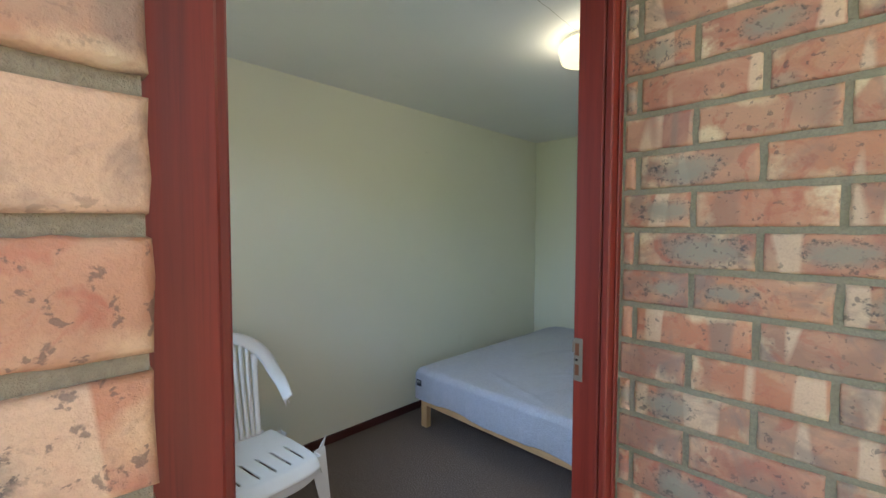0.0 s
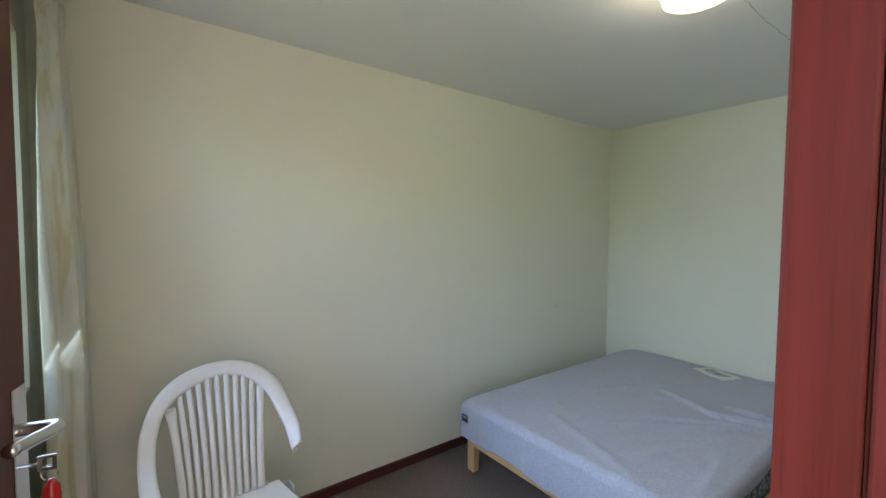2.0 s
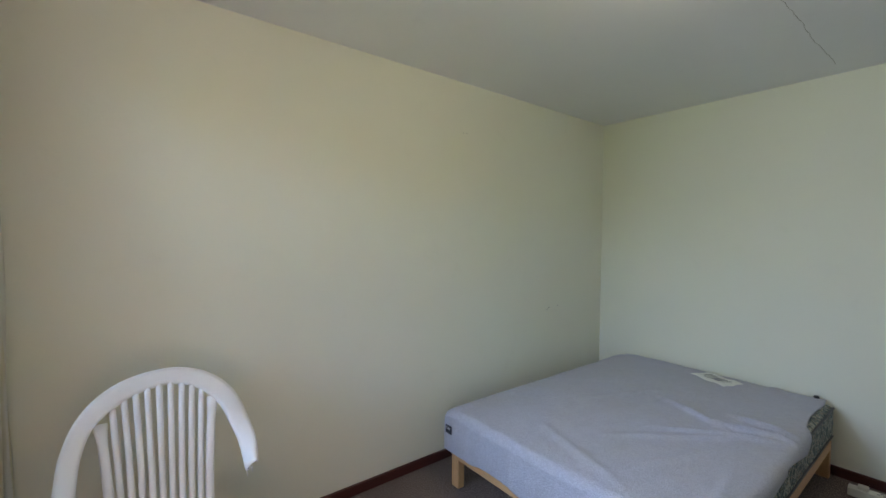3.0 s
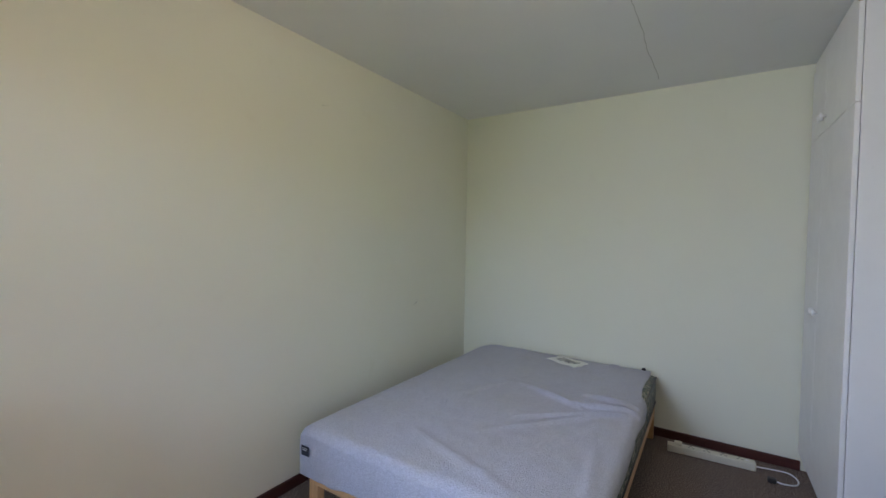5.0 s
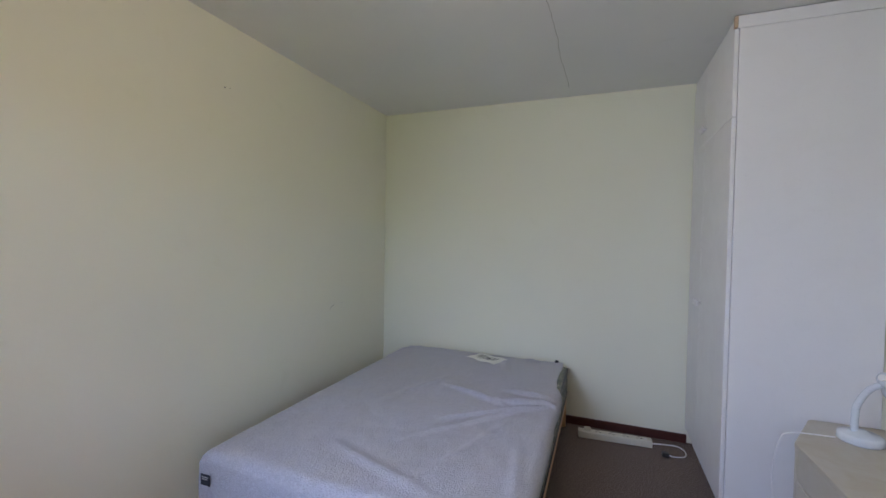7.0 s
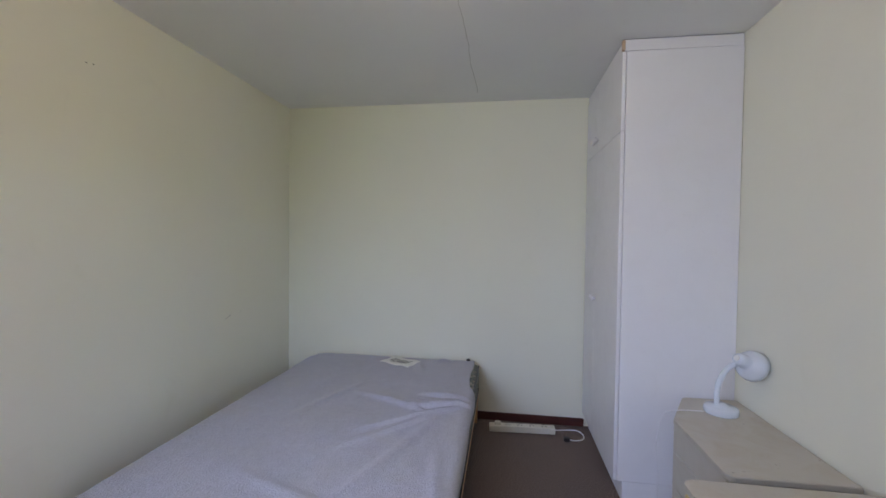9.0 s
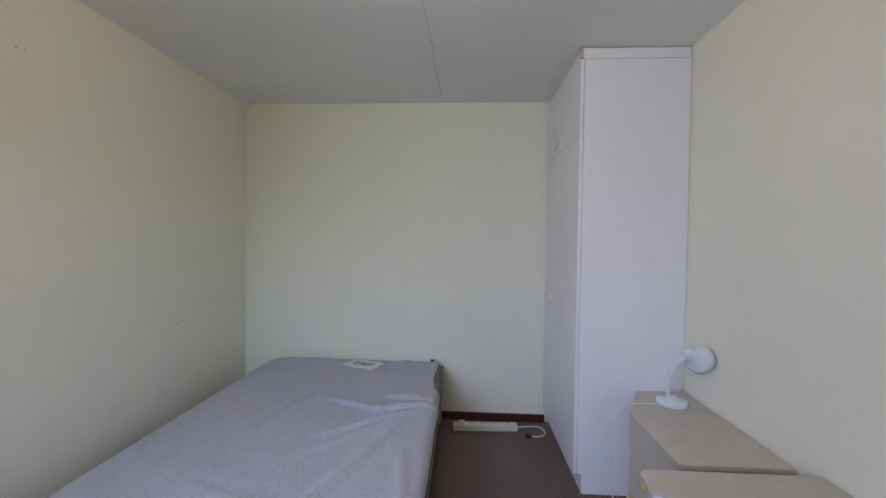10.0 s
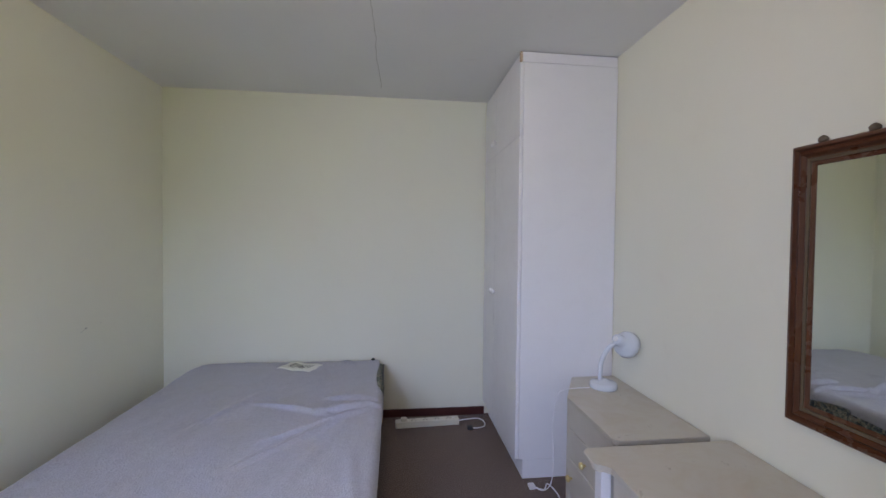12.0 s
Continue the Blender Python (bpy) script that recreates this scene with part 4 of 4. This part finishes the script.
def desk():
    x0, x1, y0, y1, z = -0.110, XR - 0.006, 1.42, 2.228, 0.618
    c = empty("low_desk", pose(0, 0, 0), "cream painted low desk with a chipped rounded top under the mirror", "desk")
    bm = bmesh.new()
    pts = ([(x1, y0)] + arc(x1 - 0.012, y1 - 0.012, 0.012, 0, 90, 3) + arc(x0 + 0.04, y1 - 0.04, 0.04, 90, 180)
           + [(x0, 2.135), (x0 + 0.008, 2.120), (x0 + 0.030, 2.112), (x0 + 0.046, 2.095)]
           + [(x0 + 0.046, y0 + 0.13), (x0 + 0.030, y0 + 0.115), (x0 + 0.008, y0 + 0.107), (x0, y0 + 0.09)] + arc(x0 + 0.04, y0 + 0.04, 0.04, 180, 270))
    rounded_top(bm, pts, z - 0.022, z, 0.005)
    part("desk_top", bm, M_CREAM, c)
    for y in (y0 + 0.05, y1 - 0.115):
        part("leg", boxes(((x0 + 0.022, y, 0), (x0 + 0.058, y + 0.045, z - 0.023)), bevel=0.004, seg=2), M_WHITE, c)
        part("side_panel", boxes(((x0 + 0.060, y + 0.012, 0.06), (x1 - 0.01, y + 0.030, z - 0.023)), bevel=0.002), M_CREAMSIDE, c)
    for i in range(3):
        z0 = z - 0.19 - i * 0.17
        part("drawer", boxes(((x0 + 0.062, y0 + 0.100, z0), (x0 + 0.080, y1 - 0.120, z0 + 0.162)), bevel=0.003), M_CREAMSIDE, c)
    part("back_panel", boxes(((x1 - 0.03, y0 + 0.085, 0.1), (x1 - 0.012, y1 - 0.108, z - 0.025)), bevel=0.002), M_CREAMSIDE, c)


desk()


# ---- desk lamp ----
def desk_lamp():
    z = 0.585
    l = empty("desk_lamp", pose(0.322, 2.875, z), "white plastic gooseneck desk lamp, switched off, on the chest", "desk lamp")
    bm = bmesh.new()
    lathe(bm, [(0.066, 0), (0.069, 0.004), (0.069, 0.022), (0.066, 0.029), (0.058, 0.032), (0.030, 0.036), (0.016, 0.048)], 36)
    part("base", bm, M_LAMPWHITE, l, smooth=True)
    bm = bmesh.new()
    path = smooth_path([(-0.018, 0, 0.040), (-0.024, -0.01, 0.09), (-0.022, -0.02, 0.15), (0.004, -0.035, 0.215), (0.035, -0.05, 0.245)], 10)
    tube(bm, path, 0.0115, 12)
    for k, p in enumerate(path):
        if k % 2:
            lathe(bm, [(0.0122, -0.002), (0.0132, 0), (0.0122, 0.002)], 12, tuple(p))
    part("gooseneck", bm, M_LAMPWHITE, l, smooth=True)
    axis = Vector((0.84, 0.40, -0.42)).normalized()
    hd = Matrix.Translation((0.048, -0.060, 0.262)) @ axis.to_track_quat("Z", "Y").to_matrix().to_4x4()
    bm = bmesh.new()
    lathe(bm, [(0.010, -0.030), (0.024, -0.026), (0.028, -0.010), (0.030, 0.016), (0.034, 0.026), (0.054, 0.036), (0.065, 0.055), (0.069, 0.080), (0.066, 0.081), (0.061, 0.060), (0.048, 0.044), (0.020, 0.036)], 36)
    part("shade", bm, M_LAMPWHITE, l, smooth=True, m=hd)
    bm = bmesh.new()
    lathe(bm, [(0.012, -0.036), (0.013, -0.030)], 16)
    part("switch", bm, M_PLASTIC, l, m=hd)
    bm = bmesh.new()
    tube(bm, smooth_path([(0.24, 2.86, z + 0.008), (0.15, 2.86, z + 0.006), (0.085, 2.84, z + 0.004), (0.055, 2.83, z - 0.02), (0.035, 2.84, 0.43), (0.045, 2.84, 0.25), (0.045, 2.87, 0.10), (0.03, 2.95, 0.008), (-0.03, 3.02, 0.006)], 8), 0.0028, 8)
    tagged(part("lamp_cable", bm, M_WHITE, smooth=True), "thin white lamp cable hanging over the chest to the carpet", "cable")
    bm = bmesh.new()
    tube(bm, smooth_path([(-0.01, 3.0, 0.005), (0.04, 2.96, 0.005), (0.08, 3.01, 0.005), (0.10, 2.93, 0.005), (0.09, 2.82, 0.005)], 8), 0.0035, 8)
    cb = tagged(part("extension_cable", bm, M_WHITE, smooth=True), "white cable with a plug lying on the carpet by the cupboard", "cable")
    part("cable_plug", boxes(((-0.035, 2.97, 0), (0.0, 3.01, 0.02)), bevel=0.005, seg=2), M_WHITE, cb)


desk_lamp()


# ---- mirror ----
def mirror():
    y1, y0, z0, z1, x = 2.007, 1.48, 0.801, 1.650, XR - 0.002
    m = empty("wall_mirror", pose(x, (y0 + y1) / 2, (z0 + z1) / 2), "tall mirror in a dark brown frame with gold slip", "mirror")
    hy, hz = (y1 - y0) / 2, (z1 - z0) / 2
    # moulding profile: inward distance, height off the wall
    prof = [(0.0, 0.0), (0.0, 0.016), (0.004, 0.022), (0.012, 0.024), (0.017, 0.013), (0.022, 0.015), (0.029, 0.021), (0.037, 0.009), (0.041, 0.011)]
    slip = [(0.041, 0.011), (0.043, 0.013), (0.050, 0.011), (0.051, 0.008)]
    lip = [(0.051, 0.008), (0.055, 0.011), (0.063, 0.008), (0.065, 0.003)]
    for name, pr, mat in (("frame", prof, M_FRAME), ("gold_slip", slip, M_GOLD), ("inner_moulding", lip, M_FRAME)):
        bm = bmesh.new()
        rows = []
        for d, h in [(pr[0][0], 0.0)] + pr + [(pr[-1][0], 0.0)]:
            rows.append([bm.verts.new((-h, sy * (hy - d), sz * (hz - d))) for sy, sz in ((-1, -1), (1, -1), (1, 1), (-1, 1))])
        for a, b in zip(rows, rows[1:]):
            for i in range(4):
                bm.faces.new((a[i], a[(i + 1) % 4], b[(i + 1) % 4], b[i]))
        part(name, bm, mat, m)
    part("mirror_glass", boxes(((-0.0045, -hy + 0.06, -hz + 0.06), (-0.0015, hy - 0.06, hz - 0.06))), M_MIRROR, m)
    for yy in (hy - 0.086, hy - 0.216):
        bm = bmesh.new()
        lathe(bm, [(0.004, -0.004), (0.011, 0.002), (0.013, 0.010), (0.008, 0.017), (0.003, 0.020)], 14)
        part("hook", bm, M_GOLD, m, "small tarnished hook", smooth=True, m=pose(-0.012, yy, hz - 0.001))


mirror()


# small scuffs on the walls
def wall_marks():
    bm = bmesh.new()
    for y, z, l in ((3.197, 0.846, 0.006), (3.23, 0.86, 0.010), (3.34, 0.866, 0.005), (3.21, 0.852, 0.004), (2.33, 2.08, 0.006), (2.36, 2.085, 0.004)):
        box(bm, (XL - 0.001, y - l * 0.7, z - 0.0015), (XL + 0.0012, y + l * 0.7, z + 0.0015), 0.0004)
    tagged(part("wall_marks", bm, M_BLACK), "small dark scuff marks on the cream wall", kind="structure")


wall_marks()


# ---- bricks ----
def brick_mesh(w, seed, depth=0.02):
    rng = random.Random(seed)
    bm = bmesh.new()
    h = PZ - 0.0125
    nx, nz = 7, 3

    def ring(inset, y, jit):
        pts = []
        for i in range(nx):
            pts.append((-w / 2 + inset + (w - 2 * inset) * i / nx, -h / 2 + inset))
        for i in range(nz):
            pts.append((w / 2 - inset, -h / 2 + inset + (h - 2 * inset) * i / nz))
        for i in range(nx):
            pts.append((w / 2 - inset - (w - 2 * inset) * i / nx, h / 2 - inset))
        for i in range(nz):
            pts.append((-w / 2 + inset, h / 2 - inset - (h - 2 * inset) * i / nz))
        return [(x + rng.uniform(-jit, jit), y + rng.uniform(-jit, jit) * 0.4, z + rng.uniform(-jit, jit)) for x, z in pts]
    loft(bm, [ring(0, depth, 0), ring(0, 0.0055, 0.0013), ring(0.0025, 0.0015, 0.0012), ring(0.007, 0.0, 0.0008)])
    bmesh.ops.recalc_face_normals(bm, faces=bm.faces[:])
    me = bpy.data.meshes.new("brick")
    bm.to_mesh(me)
    bm.free()
    me.shade_smooth()
    me.materials.append(M_BRICK)
    return me


RETURN_WALL = bpy.data.objects["wall_return"]
PIER = bpy.data.objects["wall_south_core"]
_meshes = {}


def lay(parent, w, m):
    key = (round(w, 3), random.Random(repr(m.translation)).randrange(6))
    if key not in _meshes:
        _meshes[key] = brick_mesh(w, hash((int(w * 1000), key[1])))
    ob = new("brick", _meshes[key])
    ob.parent = parent
    ob.matrix_basis = m


def bricks():
    rng = random.Random(11)
    # one course bottom lies at 1.456 m
    k0 = -20
    for k in range(k0, 13):
        z0 = 1.456 + k * PZ
        if z0 < -0.12 or z0 + PZ > 2.46:
            continue
        even = k % 2 == 0
        left = -0.144 if even else -0.249
        x = left - PX * 2
        while x < 1.05:
            a, b = max(x, -0.2815), min(x + PX - 0.0115, 1.59)
            if b - a > 0.012:
                lay(RETURN_WALL, b - a, pose((a + b) / 2 + rng.uniform(-0.0008, 0.0008), YBR + rng.uniform(-0.001, 0.001), z0 + PZ / 2 - 0.004, rng.uniform(-0.4, 0.4), rng.uniform(-0.25, 0.25), rng.uniform(-0.4, 0.4)))
            x += PX
        # pier: face looks towards +x
        y = 0.102 - (PX - 0.0115 if even else 0.10)
        a, b = max(y, -0.14), 0.102
        lay(PIER, b - a, pose(XBR + rng.uniform(-0.001, 0.001), (a + b) / 2, z0 + PZ / 2 - 0.004, 0, 0, 90 + rng.uniform(-0.4, 0.4)))


bricks()
